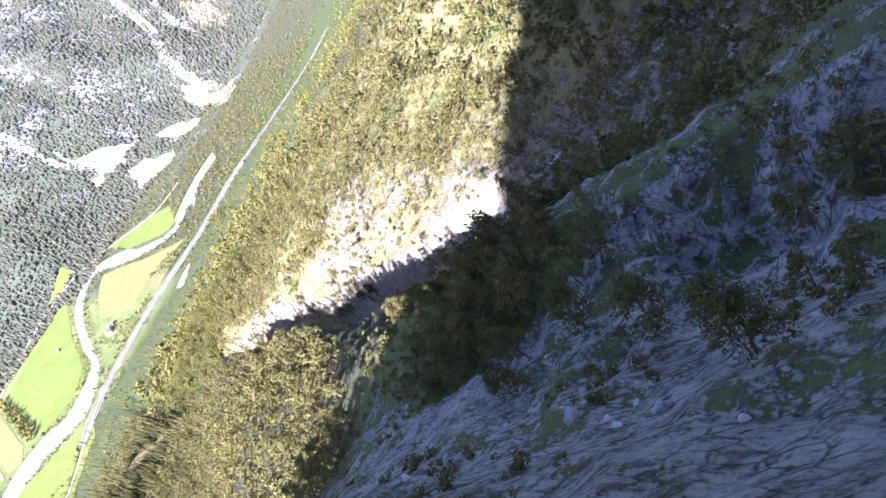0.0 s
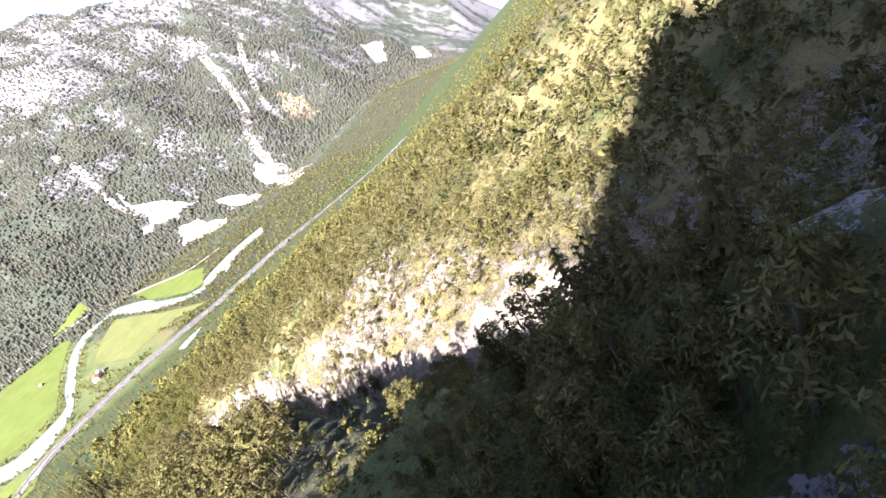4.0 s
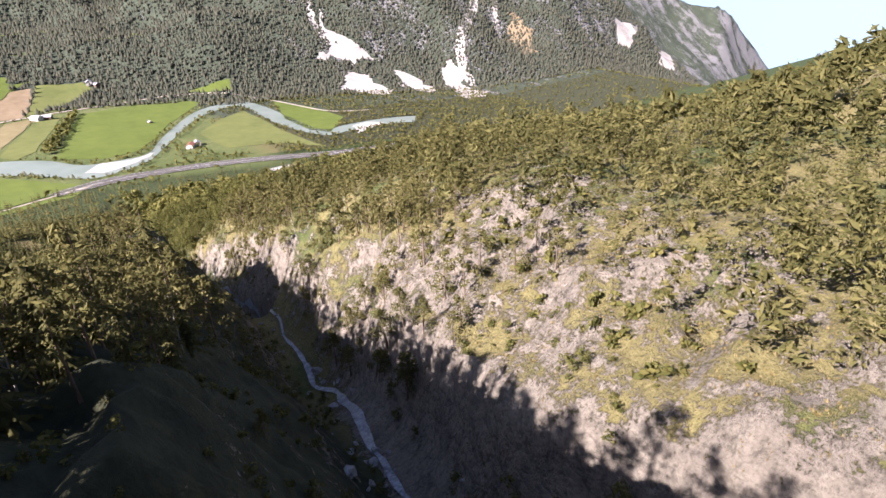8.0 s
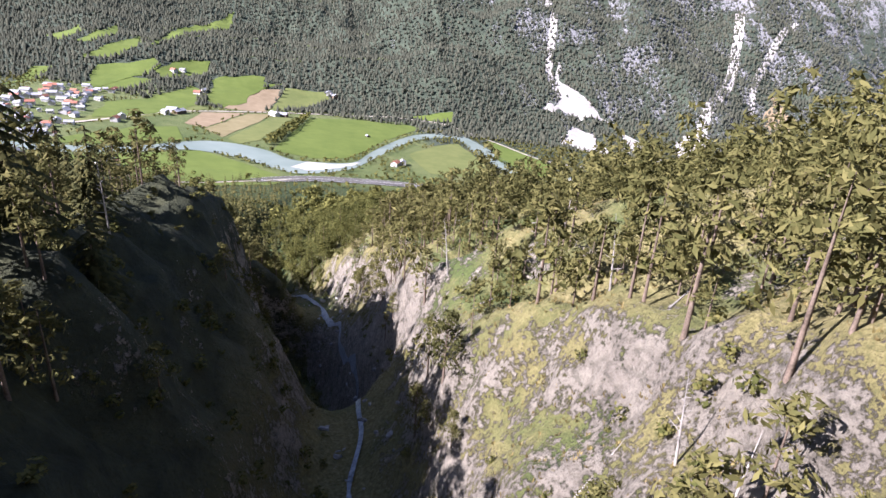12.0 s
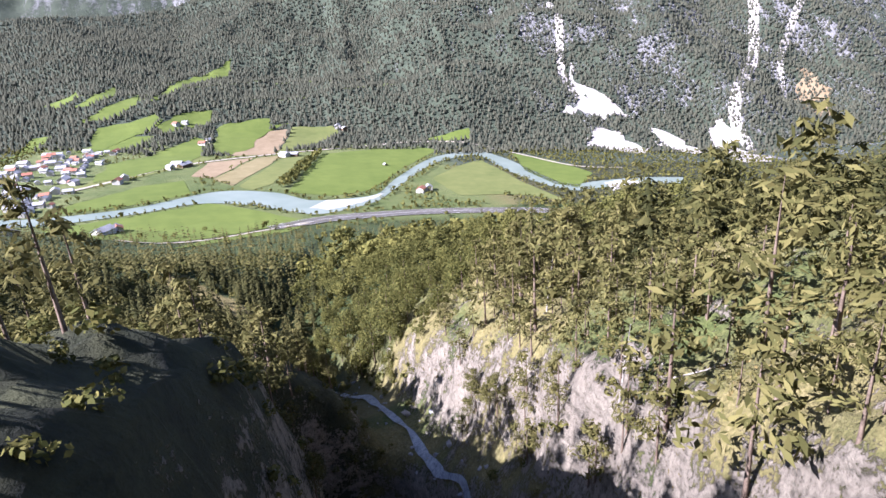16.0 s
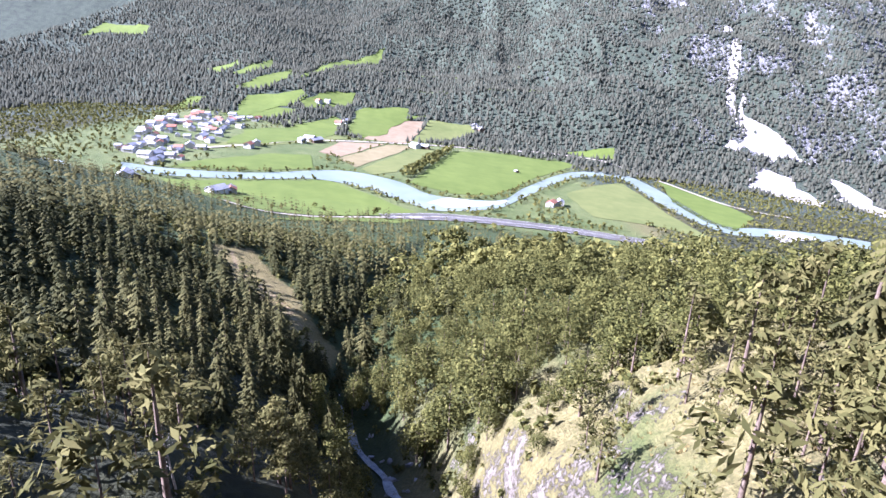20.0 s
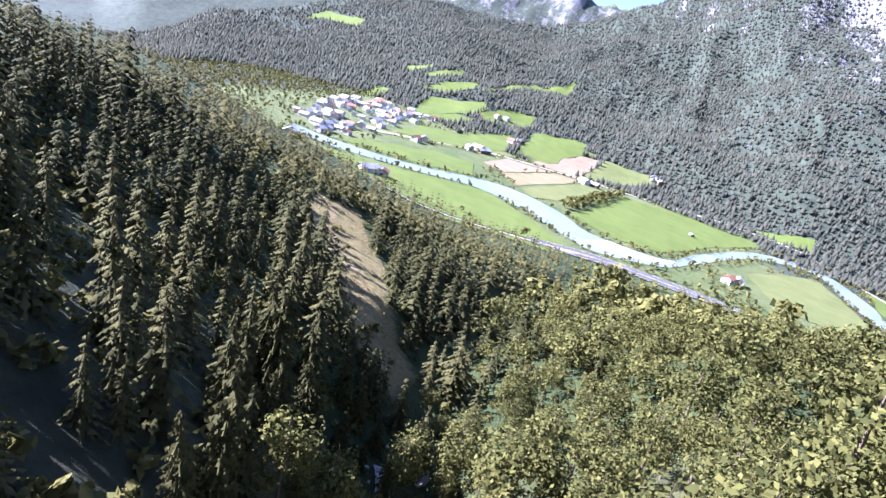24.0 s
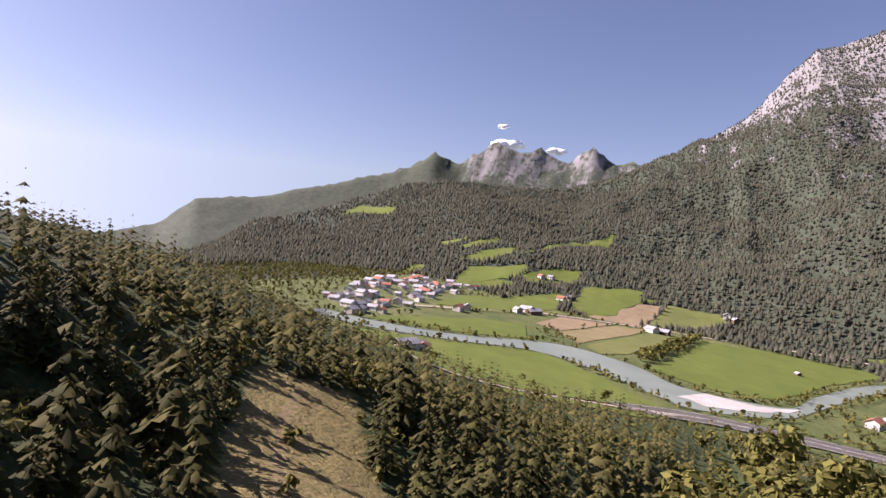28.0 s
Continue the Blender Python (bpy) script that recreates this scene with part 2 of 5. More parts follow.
    streak = t.nodes.new("ShaderNodeMapping")
    streak.inputs["Scale"].default_value = (0.022, 0.005, 0.004)
    t.links.new(pos, streak.inputs["Vector"])
    lines = noise_node(t, 1.0, 7, 0.65, streak.outputs[0])
    crest = maths(t, "MULTIPLY", away, maths(t, "ADD", maths(t, "MULTIPLY", reach(sp.outputs[2], 250.0, 900.0), 0.5), maths(t, "MULTIPLY", reach(sp.outputs[0], 300.0, 620.0), 0.42)))
    f = maths(t, "ADD", maths(t, "MULTIPLY", steep, 0.75), maths(t, "MULTIPLY", maths(t, "SUBTRACT", mid.outputs[0], 0.5), 1.2))
    f = maths(t, "ADD", f, maths(t, "MULTIPLY", maths(t, "SUBTRACT", big.outputs[0], 0.5), 0.75))
    f = maths(t, "ADD", f, maths(t, "MULTIPLY", maths(t, "SUBTRACT", fine.outputs[0], 0.5), 1.1))
    f = maths(t, "ADD", f, maths(t, "MULTIPLY", maths(t, "SUBTRACT", lines.outputs[0], 0.5), maths(t, "MULTIPLY", away, 1.6)))
    f = maths(t, "ADD", f, maths(t, "ADD", maths(t, "MULTIPLY", gorge, maths(t, "ADD", 0.04, maths(t, "MULTIPLY", reach(sp.outputs[1], -90.0, -150.0), 0.32))), maths(t, "MULTIPLY", high, 0.25)))
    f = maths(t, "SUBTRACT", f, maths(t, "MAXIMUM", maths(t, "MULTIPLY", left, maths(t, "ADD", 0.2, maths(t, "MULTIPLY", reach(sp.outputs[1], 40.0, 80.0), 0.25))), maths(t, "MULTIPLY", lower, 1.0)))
    f = maths(t, "SUBTRACT", f, maths(t, "MULTIPLY", level, 2.0))
    f = maths(t, "ADD", f, maths(t, "SUBTRACT", crest, maths(t, "MULTIPLY", away, 0.25)))
    f = maths(t, "ADD", f, maths(t, "ADD", maths(t, "MULTIPLY", bare.outputs["Fac"], 0.8), maths(t, "MULTIPLY", maths(t, "MULTIPLY", reach(sp.outputs[1], 2500.0, 3000.0), reach(sp.outputs[0], -1700.0, -1300.0)), 0.6)))
    mask = ramp_node(t, f, [(0.35, (0, 0, 0)), (0.43, (1, 1, 1))]).outputs[0]
    track = t.nodes.new("ShaderNodeAttribute")
    track.attribute_name = "track"
    earth = ramp_node(t, fine.outputs[0], [(0.35, (0.17, 0.125, 0.06)), (0.65, (0.27, 0.205, 0.105))]).outputs[0]
    worn = ramp_node(t, maths(t, "ADD", track.outputs["Fac"], maths(t, "MULTIPLY", maths(t, "SUBTRACT", mid.outputs[0], 0.5), 0.8)), [(0.42, (0, 0, 0)), (0.58, (1, 1, 1))]).outputs[0]
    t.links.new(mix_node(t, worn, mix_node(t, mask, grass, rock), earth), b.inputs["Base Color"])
    b.inputs["Roughness"].default_value = 0.9
    b.inputs["Specular IOR Level"].default_value = 0.25
    h = maths(t, "ADD", mid.outputs[0], maths(t, "MULTIPLY", fine.outputs[0], 0.35))
    h = maths(t, "ADD", h, maths(t, "MULTIPLY", maths(t, "ADD", maths(t, "MINIMUM", block, 0.25), maths(t, "MULTIPLY", chips.outputs[0], 1.1)), maths(t, "MULTIPLY", mask, 1.1)))
    bump_to(t, b, h, 0.9, 1.6)
    return m


M_GROUND = ground_material()
M_SPRUCE = foliage("spruce_needles", (0.020, 0.023, 0.008), (0.047, 0.047, 0.017), (0.097, 0.088, 0.031), 0.15)
M_PINE = foliage("pine_needles", (0.039, 0.042, 0.014), (0.088, 0.084, 0.028), (0.165, 0.145, 0.052))
# conifers across the valley: base colour lifted and blued in place of distance haze
M_FAR_HAZED = foliage("hazed_far_conifers", (0.055, 0.06, 0.044), (0.077, 0.081, 0.057), (0.108, 0.108, 0.074), 0.4)
M_LEAF = foliage("broad_leaves", (0.037, 0.042, 0.013), (0.101, 0.1, 0.028), (0.187, 0.172, 0.05))
M_TUFT = foliage("dry_grass", (0.110, 0.09, 0.03), (0.220, 0.17, 0.065), (0.352, 0.27, 0.12), 0.35)
M_BUSH = foliage("bush_leaves", (0.033, 0.042, 0.013), (0.083, 0.085, 0.025), (0.165, 0.145, 0.045))
M_BARK = plain("bark", (0.07, 0.05, 0.035), (0.2, 0.15, 0.11), 6.0, 0.95, 0.8, 0.04)
M_DEADWOOD = plain("dead_wood", (0.19, 0.17, 0.145), (0.34, 0.31, 0.27), 5.0, 0.9, 0.5, 0.03)
M_MEADOW = plain("mown_meadow", (0.072, 0.1, 0.016), (0.108, 0.138, 0.026), 0.05, 0.9, 0.2, 0.1, 0.012)
M_MEADOW_B = plain("dry_meadow", (0.092, 0.11, 0.03), (0.138, 0.148, 0.045), 0.06, 0.9, 0.2, 0.1, 0.012)
M_SOIL = plain("ploughed_soil", (0.17, 0.125, 0.07), (0.25, 0.19, 0.115), 0.09, 0.95, 0.3, 0.1, 0.02)
M_STUBBLE = plain("stubble_field", (0.15, 0.125, 0.055), (0.215, 0.18, 0.09), 0.09, 0.95, 0.3, 0.1, 0.02)
M_GRAVEL = plain("river_gravel", (0.32, 0.3, 0.27), (0.48, 0.455, 0.42), 0.3, 0.95, 0.5, 0.2)
M_SCREE = plain("pale_scree", (0.24, 0.22, 0.195), (0.42, 0.39, 0.35), 0.16, 0.95, 0.8, 0.8, 0.03)
M_ASPHALT = plain("asphalt", (0.075, 0.07, 0.06), (0.115, 0.107, 0.093), 0.4, 0.9, 0.1, 0.02)
M_LINE = plain("road_paint", (0.6, 0.6, 0.58), (0.75, 0.75, 0.72), 2.0, 0.7, 0.05, 0.01)
M_TRACK = plain("gravel_track", (0.27, 0.235, 0.18), (0.42, 0.375, 0.3), 0.3, 0.95, 0.4, 0.1)
M_WALL = plain("limewashed_wall", (0.42, 0.4, 0.37), (0.6, 0.575, 0.54), 0.6, 0.85, 0.1, 0.02)
M_ROOF_RED = plain("red_roof_tiles", (0.2, 0.085, 0.055), (0.34, 0.15, 0.1), 0.9, 0.8, 0.4, 0.05)
M_ROOF_GREY = plain("grey_roof_sheet", (0.2, 0.2, 0.21), (0.36, 0.36, 0.37), 0.8, 0.6, 0.2, 0.03)
M_BOULDER = plain("limestone_block", (0.2, 0.195, 0.185), (0.38, 0.37, 0.35), 1.2, 0.9, 0.6, 0.1, 0.3)
M_TIMBER = plain("weathered_timber", (0.09, 0.06, 0.04), (0.2, 0.14, 0.09), 3.0, 0.85, 0.4, 0.03)
M_GLASS = plain("window_glass", (0.02, 0.025, 0.03), (0.05, 0.055, 0.06), 2.0, 0.15, 0.0, 0.01)


def water_material(name, shallow, deep, scale):
    m, t, b = nodes_of(name)
    pos = t.nodes.new("ShaderNodeNewGeometry").outputs["Position"]
    n1 = noise_node(t, scale, 5, 0.6, pos)
    n2 = noise_node(t, scale * 0.08, 3, 0.5, pos)
    r = ramp_node(t, n2.outputs[0], [(0.35, deep), (0.65, shallow)])
    t.links.new(r.outputs[0], b.inputs["Base Color"])
    b.inputs["Roughness"].default_value, b.inputs["IOR"].default_value = 0.45, 1.33
    b.inputs["Specular IOR Level"].default_value = 0.28
    bump_to(t, b, n1.outputs[0], 0.25, 0.1)
    return m


M_RIVER = water_material("glacier_river", (0.2, 0.235, 0.2), (0.15, 0.185, 0.155), 0.25)
M_STREAM = plain("white_water", (0.1, 0.12, 0.14), (0.4, 0.42, 0.44), 1.4, 0.3, 0.6, 0.3, 0.35)
M_CLOUD = plain("cloud", (0.85, 0.85, 0.86), (0.95, 0.95, 0.95), 0.01, 1.0, 0.2, 5.0)

# ------------------------------------------------------------ terrain
rng = np.random.default_rng(7)
LATTICE = rng.random((256, 256))


def vnoise(x, y, size, shift=0):
    """Smooth lattice noise from -1 to 1, with cells of the given size in metres."""
    u, v = np.asarray(x, float) / size + shift * 17.3, np.asarray(y, float) / size + shift * 9.1
    i, j = np.floor(u).astype(int), np.floor(v).astype(int)
    a, b = u - i, v - j
    a, b = a * a * (3 - 2 * a), b * b * (3 - 2 * b)
    n = lambda p, q: LATTICE[p & 255, q & 255]
    return 2 * ((n(i, j) * (1 - a) + n(i + 1, j) * a) * (1 - b) + (n(i, j + 1) * (1 - a) + n(i + 1, j + 1) * a) * b) - 1


def fbm(x, y, size, octaves=4, ridged=False, shift=0):
    total, amp = 0.0, 1.0
    for k in range(octaves):
        n = vnoise(x, y, size / 2 ** k, shift + k)
        total = total + amp * ((1 - 2 * np.abs(n)) if ridged else n)
        amp *= 0.5
    return total


def floor_z(x, y):
    return 23.1 - 0.1015 * np.clip(x, -800, 900) - 0.0081 * np.clip(y, 0, 1700) - np.clip(-460 - x, 0, 1500) * 0.12 - np.clip(x - 1300, 0, 2000) * 0.3


# spot heights of the mountain flank: columns at EAST, rows at NORTH, in metres
EAST = np.array([-320, -190, -120, -75, -40, -10, 20, 55, 110, 230.0])
NORTH = np.array([-420, -330, -250, -180, -110, -40, 40, 130, 240, 380, 560.0])
FLANK = np.array([
    [540, 500, 405, 343, 333, 318, 300, 293, 297, 320],
    [330, 372, 346, 302, 290, 264, 257, 252, 259, 281],
    [150, 205, 264, 272, 250, 221, 229, 231, 234, 251],
    [110, 170, 232, 246, 219, 202, 213, 226, 224, 238],
    [95, 135, 176, 196, 198, 180, 185, 210, 208, 204],
    [85, 122, 156, 170, 177, 166, 174, 186, 187, 172],
    [120, 130, 148, 150, 147, 134, 140, 157, 160, 150],
    [150, 142, 138, 122, 111, 102, 117, 127, 128, 120],
    [140, 122, 106, 97, 87, 82, 88, 92, 89, 79],
    [112, 80, 62, 60, 59, 57, 55, 53, 47, 35],
], float)
FLANK = np.vstack([FLANK, floor_z(EAST, 560.0)])
STREAM = [(60, -330), (14, -262), (-6, -200), (2, -150), (5, -100), (9, -60), (10, -10), (4, 45), (-6, 85), (-24, 124), (-30, 180), (-22, 260), (-8, 360), (2, 460), (-4, 560)]

# the wooded brink along the shaded side of the gorge: its line and how far it stands up
BRINK_Y = [-300, -250, -206, -170, -119, -70, -20, 10, 30, 60]
BRINK_X = [-62, -48, -38, -34, -24, -20, -19, -18, -24, -34]
BRINK_H = [0, 9, 14, 15, 12, 13, 19, 11, 4, 0]

CHASM = [(3, -50), (-1, -20), (-4, 5), (-10, 24)]
VOID = [(-14, -50), (6, -50), (6, 22), (-8, 30), (-15, 22)]


def line_distance(x, y, line):
    """Distance to a polyline."""
    best = np.full(np.shape(x), 1e9)
    for (x0, y0), (x1, y1) in zip(line, line[1:]):
        dx, dy = x1 - x0, y1 - y0
        s = np.clip(((x - x0) * dx + (y - y0) * dy) / (dx * dx + dy * dy), 0, 1)
        best = np.minimum(best, np.hypot(x - x0 - s * dx, y - y0 - s * dy))
    return best


def cubic(p0, p1, p2, p3, s):
    return p1 + 0.5 * s * (p2 - p0 + s * (2 * p0 - 5 * p1 + 4 * p2 - p3 + s * (3 * (p1 - p2) + p3 - p0)))


def flank_z(x, y):
    """The flank between the spot heights, smooth both ways."""
    u = np.interp(x, EAST, np.arange(len(EAST)))
    v = np.interp(y, NORTH, np.arange(len(NORTH)))
    i, j = np.clip(u.astype(int), 0, len(EAST) - 2), np.clip(v.astype(int), 0, len(NORTH) - 2)
    a, b = u - i, v - j
    rows = []
    for dj in (-1, 0, 1, 2):
        jj = np.clip(j + dj, 0, len(NORTH) - 1)
        rows.append(cubic(*(FLANK[jj, np.clip(i + di, 0, len(EAST) - 1)] for di in (-1, 0, 1, 2)), a))
    z = cubic(*rows, b)
    z = z + np.maximum(0, -420 - y) * 0.95 - np.clip(x - 230, 0, 500) * np.interp(y, [-330, -110, 0, 560], [-0.18, 0.05, 0.09, 0.1])
    return np.where(y > 560, z - (y - 560) * 0.5, z)


# the far side of the valley by bearing from the origin: bearing left of +y, foot, crest, height of the crest
BEARING = np.array([-75, -68, -65.5, -63, -58, -50, -42, -33, -24, -16, -12, -8.5, -4.6, 0, 5.4, 10, 14, 18.5, 26, 31, 35, 38, 41, 44, 50, 60.0])
FOOT = np.array([3000, 2300, 2100, 2000, 1800, 1500, 1330, 1230, 1170, 1090, 1090, 1110, 1120, 1115, 1080, 1040, 1060, 1150, 1250, 1330, 1300, 1200, 1050, 950, 850, 800.0])
CREST = np.array([3600, 2900, 2800, 2700, 2600, 2500, 2500, 2500, 2700, 2800, 2850, 2850, 2800, 2750, 2650, 2550, 2450, 2350, 2250, 2150, 2050, 2000, 2000, 2050, 2100, 2100.0])
CREST_EL = np.array([-12, -10, -6.7, -3.9, -2.0, 5.5, 9, 12, 14.5, 17.0, 16.5, 15.6, 11.6, 9.0, 6.6, 5.0, 5.0, 5.5, 4.0, 2.2, 0.8, 0.4, -1.8, -3.2, -3.7, -4.5])
PEAK_B = np.array([-20, 0, 4, 6.5, 8.5, 10.5, 12.5, 15, 17.6, 19, 20.5, 23, 25, 28, 32, 38, 44, 47, 52, 60.0])
PEAK_EL = np.array([4, 7.5, 8.0, 8.2, 9.1, 7.9, 8.4, 8.6, 8.8, 8.3, 7.2, 7.7, 6.9, 5.5, 4.4, 2.6, 1.8, -0.8, -1.2, -1.5])


def far_z(x, y):
    r, az = np.hypot(x, y), np.degrees(np.arctan2(-x, y))
    foot, crest = np.interp(az, BEARING, FOOT), np.interp(az, BEARING, CREST)
    base = floor_z(x, y)
    top = 135 + crest * np.tan(np.radians(np.interp(az, BEARING, CREST_EL)))
    s = (r - foot) / (crest - foot)
    rise = np.clip(s, 0, 1)
    rise = 0.62 * rise + 0.38 * rise ** 2.2
    shape = fbm(x, y, 620, 5, True, 3) * 0.09 + fbm(x, y, 140, 4, True, 5) * 0.018 - 0.08
    z = base + (top - base) * (rise + shape * np.clip(s * 3, 0, 1) * np.clip((1.25 - s) * 4, 0, 1))
    z = np.where(s > 1, z - (r - crest) * 0.55, z)
    z = np.where(s <= 0, -900, z)
    peak = 135 + 4050 * np.tan(np.radians(np.interp(az, PEAK_B, PEAK_EL))) + 34 * (fbm(x, y, 330, 5, True, 8) - 0.7) * np.clip((30 - az) / 8, 0.25, 1) + 22 * (fbm(x, y, 120, 3, True, 18) - 0.6) * np.clip((30 - az) / 8, 0.1, 1)
    p = np.clip((r - 3150) / 900, 0, 1)
    back = base + (peak - base) * p ** 1.3
    back = np.where((r > 3100) & (az < 60) & (az > -25), np.where(r > 4050, peak - (r - 4050) * 0.8, back), -900)
    return np.maximum(z, back)


def ground_z(x, y):
    x, y = np.asarray(x, float), np.asarray(y, float)
    flank = flank_z(x, y)
    near = np.clip((320 - np.abs(y + 60)) / 160, 0, 1)
    gully = line_distance(x, y, STREAM)
    deep = np.interp(y, [-330, -200, -60, 30, 100, 135, 330, 470], [8, 13, 15, 17, 13, 5, 4, 1])
    flank = flank - deep * np.exp(-(gully / 11.0) ** 4)
    flank = flank - 30 * np.exp(-(line_distance(x, y, CHASM) / 11.5) ** 4)
    edge = x - np.interp(y, BRINK_Y, BRINK_X)
    # unseen mountain raised above the start; its steep northern edge shades the upper slope
    rim = np.interp(x, [-400, -190, -120], [-376, -330, -313]) - y
    rim = np.clip((-104 - x) / 16, 0, 1) * np.clip(rim / 16, 0, 1)
    flank = np.where(rim > 0, np.maximum(flank, flank + (358 + np.clip(-118 - x, 0, 400) * 1.0 - flank) * rim), flank)
    flank = flank + np.interp(y, BRINK_Y, BRINK_H) * np.where(edge < 0, np.exp(-(edge / 22.0) ** 2), np.exp(-(edge / 11.0) ** 2))
    flank = flank + np.exp(-((edge - 4) / 13.0) ** 2) * np.clip((60 - y) / 30, 0, 1) * (fbm(x, y, 15, 4, True, 21) * 5.0 - 2.5 + fbm(x, y, 5, 2, True, 22) * 1.2)
    wall = np.clip((x - np.interp(y, [-330, 60, 560], [5, 8, 0])) / 12, 0, 1) * np.clip((75 - x) / 40, 0, 1)
    crag = fbm(x, y, 26, 4, True, 1) * 3.2 * wall * near + fbm(x, y, 60, 4, False, 11) * 3.0
    start = np.clip((-270 - y) / 50, 0, 1)
    crag = crag + (fbm(x, y, 17, 4, True, 2) * 1.9 + fbm(x, y, 6, 2, False, 13) * 0.8 + fbm(x, y, 2.6, 2, False, 15) * 0.35) * start + (fbm(x, y, 9, 3, True, 14) * 1.3 + fbm(x, y, 4.5, 2, True, 16) * 0.4) * wall * near
    flank = flank + crag * np.clip((470 - y) / 90, 0, 1)
    base = floor_z(x, y)
    return np.maximum(np.maximum(flank, base), far_z(x, y))


def steps(*spans):
    out = []
    for a, b, d in spans:
        out.extend(np.arange(a, b, d))
    return np.array(out + [spans[-1][1]], float)


def mesh_object(name, verts, faces, material, parent=None, smooth=False):
    me = bpy.data.meshes.new(name)
    me.from_pydata(verts if isinstance(verts, list) else verts.tolist(), [], faces if isinstance(faces, list) else faces.tolist())
    me.materials.append(material)
    if smooth:
        me.shade_smooth()
    ob = new(name, me)
    if parent is not None:
        ob.parent = parent
    return ob


def inside(x, y, outline):
    """Which points lie inside an outline."""
    hit = np.zeros(np.shape(x), bool)
    for (x0, y0), (x1, y1) in zip(outline, outline[1:] + outline[:1]):
        hit ^= ((y0 > y) != (y1 > y)) & (x < (x1 - x0) * (y - y0) / (y1 - y0 + 1e-9) + x0)
    return hit


START_WOOD = [(-71, -331), (-75, -323), (-82, -316), (-86, -313), (-79, -298), (-66, -262), (-28, -262), (-38, -320), (-57, -338), (-66, -340)]
UPPER_WOOD = [(-83, -355), (-72, -354), (-64, -361), (-56, -365), (-48, -372), (-55, -384), (-86, -380), (-87, -366)]
FOREST_PATH = [(-78, 204), (-72, 192), (-58, 174), (-49, 166), (-43, 155), (-37, 149), (-31, 138)]
CLEARING = [(-86, 205), (-74, 214), (-62, 198), (-50, 184), (-42, 163), (-30, 152), (-28, 138), (-36, 140), (-52, 156), (-70, 178)]
HIGH_SCREE = [(-99, -327), (-97, -321), (-88, -315), (-80, -319.5), (-74, -326), (-76, -333), (-79.5, -336), (-84, -331.5), (-91, -329)]
GULLY_SCREE = [(-50, -354), (-54, -347), (-59, -342), (-67, -338)]


XS = steps((-3000, -330, 30), (-330, -130, 6), (-130, -52, 1.1), (-52, 110, 2.0), (110, 170, 3.5), (170, 430, 7), (430, 3200, 28))
YS = steps((-1500, -430, 40), (-430, -398, 1.8), (-398, -306, 1.1), (-306, 70, 1.8), (70, 130, 3), (130, 216, 1.8), (216, 330, 3), (330, 640, 7), (640, 1300, 16), (1300, 3000, 22), (3000, 4400, 45))
GX, GY = np.meshgrid(XS, YS)
GZ = ground_z(GX, GY)
n_x, n_y = len(XS), len(YS)
index = np.arange(n_x * n_y).reshape(n_y, n_x)
quads = np.stack([index[:-1, :-1], index[:-1, 1:], index[1:, 1:], index[1:, :-1]], -1).reshape(-1, 4)
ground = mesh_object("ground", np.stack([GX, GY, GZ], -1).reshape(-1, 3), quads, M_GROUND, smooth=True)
bare = np.where(inside(GX, GY, HIGH_SCREE), 1.0, 0.0) + np.exp(-(line_distance(GX, GY, GULLY_SCREE) / 1.8) ** 2)
bare = np.maximum(bare, np.exp(-(line_distance(GX, GY, STREAM[:4]) / 3.6) ** 2))
bare = bare - 0.9 * inside(GX, GY, START_WOOD) * (bare < 0.3)
dry = np.where(inside(GX, GY, CLEARING), 1.0, 0.0)
track = np.exp(-(line_distance(GX, GY, FOREST_PATH) / 0.8) ** 2)
for word, values in (("bare", bare), ("dry", dry), ("track", track)):
    ground.data.attributes.new(word, "FLOAT", "POINT").data.foreach_set("value", values.astype(np.float32).ravel())
tagged(ground, "steep limestone mountainside, gorge and green valley floor", "ground", kind="structure")


def mesh_z(x, y):
    """Height of the ground mesh itself."""
    u, v = np.interp(x, XS, np.arange(n_x)), np.interp(y, YS, np.arange(n_y))
    i, j = np.clip(u.astype(int), 0, n_x - 2), np.clip(v.astype(int), 0, n_y - 2)
    a, b = u - i, v - j
    return (GZ[j, i] * (1 - a) + GZ[j, i + 1] * a) * (1 - b) + (GZ[j + 1, i] * (1 - a) + GZ[j + 1, i + 1] * a) * b


def drape(name, outline, material, lift, label, category, kind="structure", cuts=1):
    """A patch of ground cover inside an outline, laid over the terrain."""
    bm = bmesh.new()
    f = bm.faces.new([bm.verts.new((x, y, 0)) for x, y in outline])
    bmesh.ops.triangulate(bm, faces=[f])
    bmesh.ops.subdivide_edges(bm, edges=bm.edges[:], cuts=cuts, use_grid_fill=True)
    bmesh.ops.triangulate(bm, faces=bm.faces[:])
    xy = np.array([v.co[:2] for v in bm.verts])
    for v, z in zip(bm.verts, mesh_z(xy[:, 0], xy[:, 1])):
        v.co.z = z + lift
    bmesh.ops.recalc_face_normals(bm, faces=bm.faces[:])
    me = bpy.data.meshes.new(name)
    bm.to_mesh(me)
    bm.free()
    me.materials.append(material)
    return tagged(new(name, me), label, category, kind=kind)


def ragged(outline, amount, step):
    """An outline with uneven edges."""
    out = []
    for (x0, y0), (x1, y1) in zip(outline, outline[1:] + outline[:1]):
        n = max(1, int(math.hypot(x1 - x0, y1 - y0) / step))
        for k in range(n):
            x, y = x0 + (x1 - x0) * k / n, y0 + (y1 - y0) * k / n
            out.append((x + amount * float(vnoise(x, y, step * 1.3, 41)), y + amount * float(vnoise(x, y, step * 1.3, 43))))
    return out


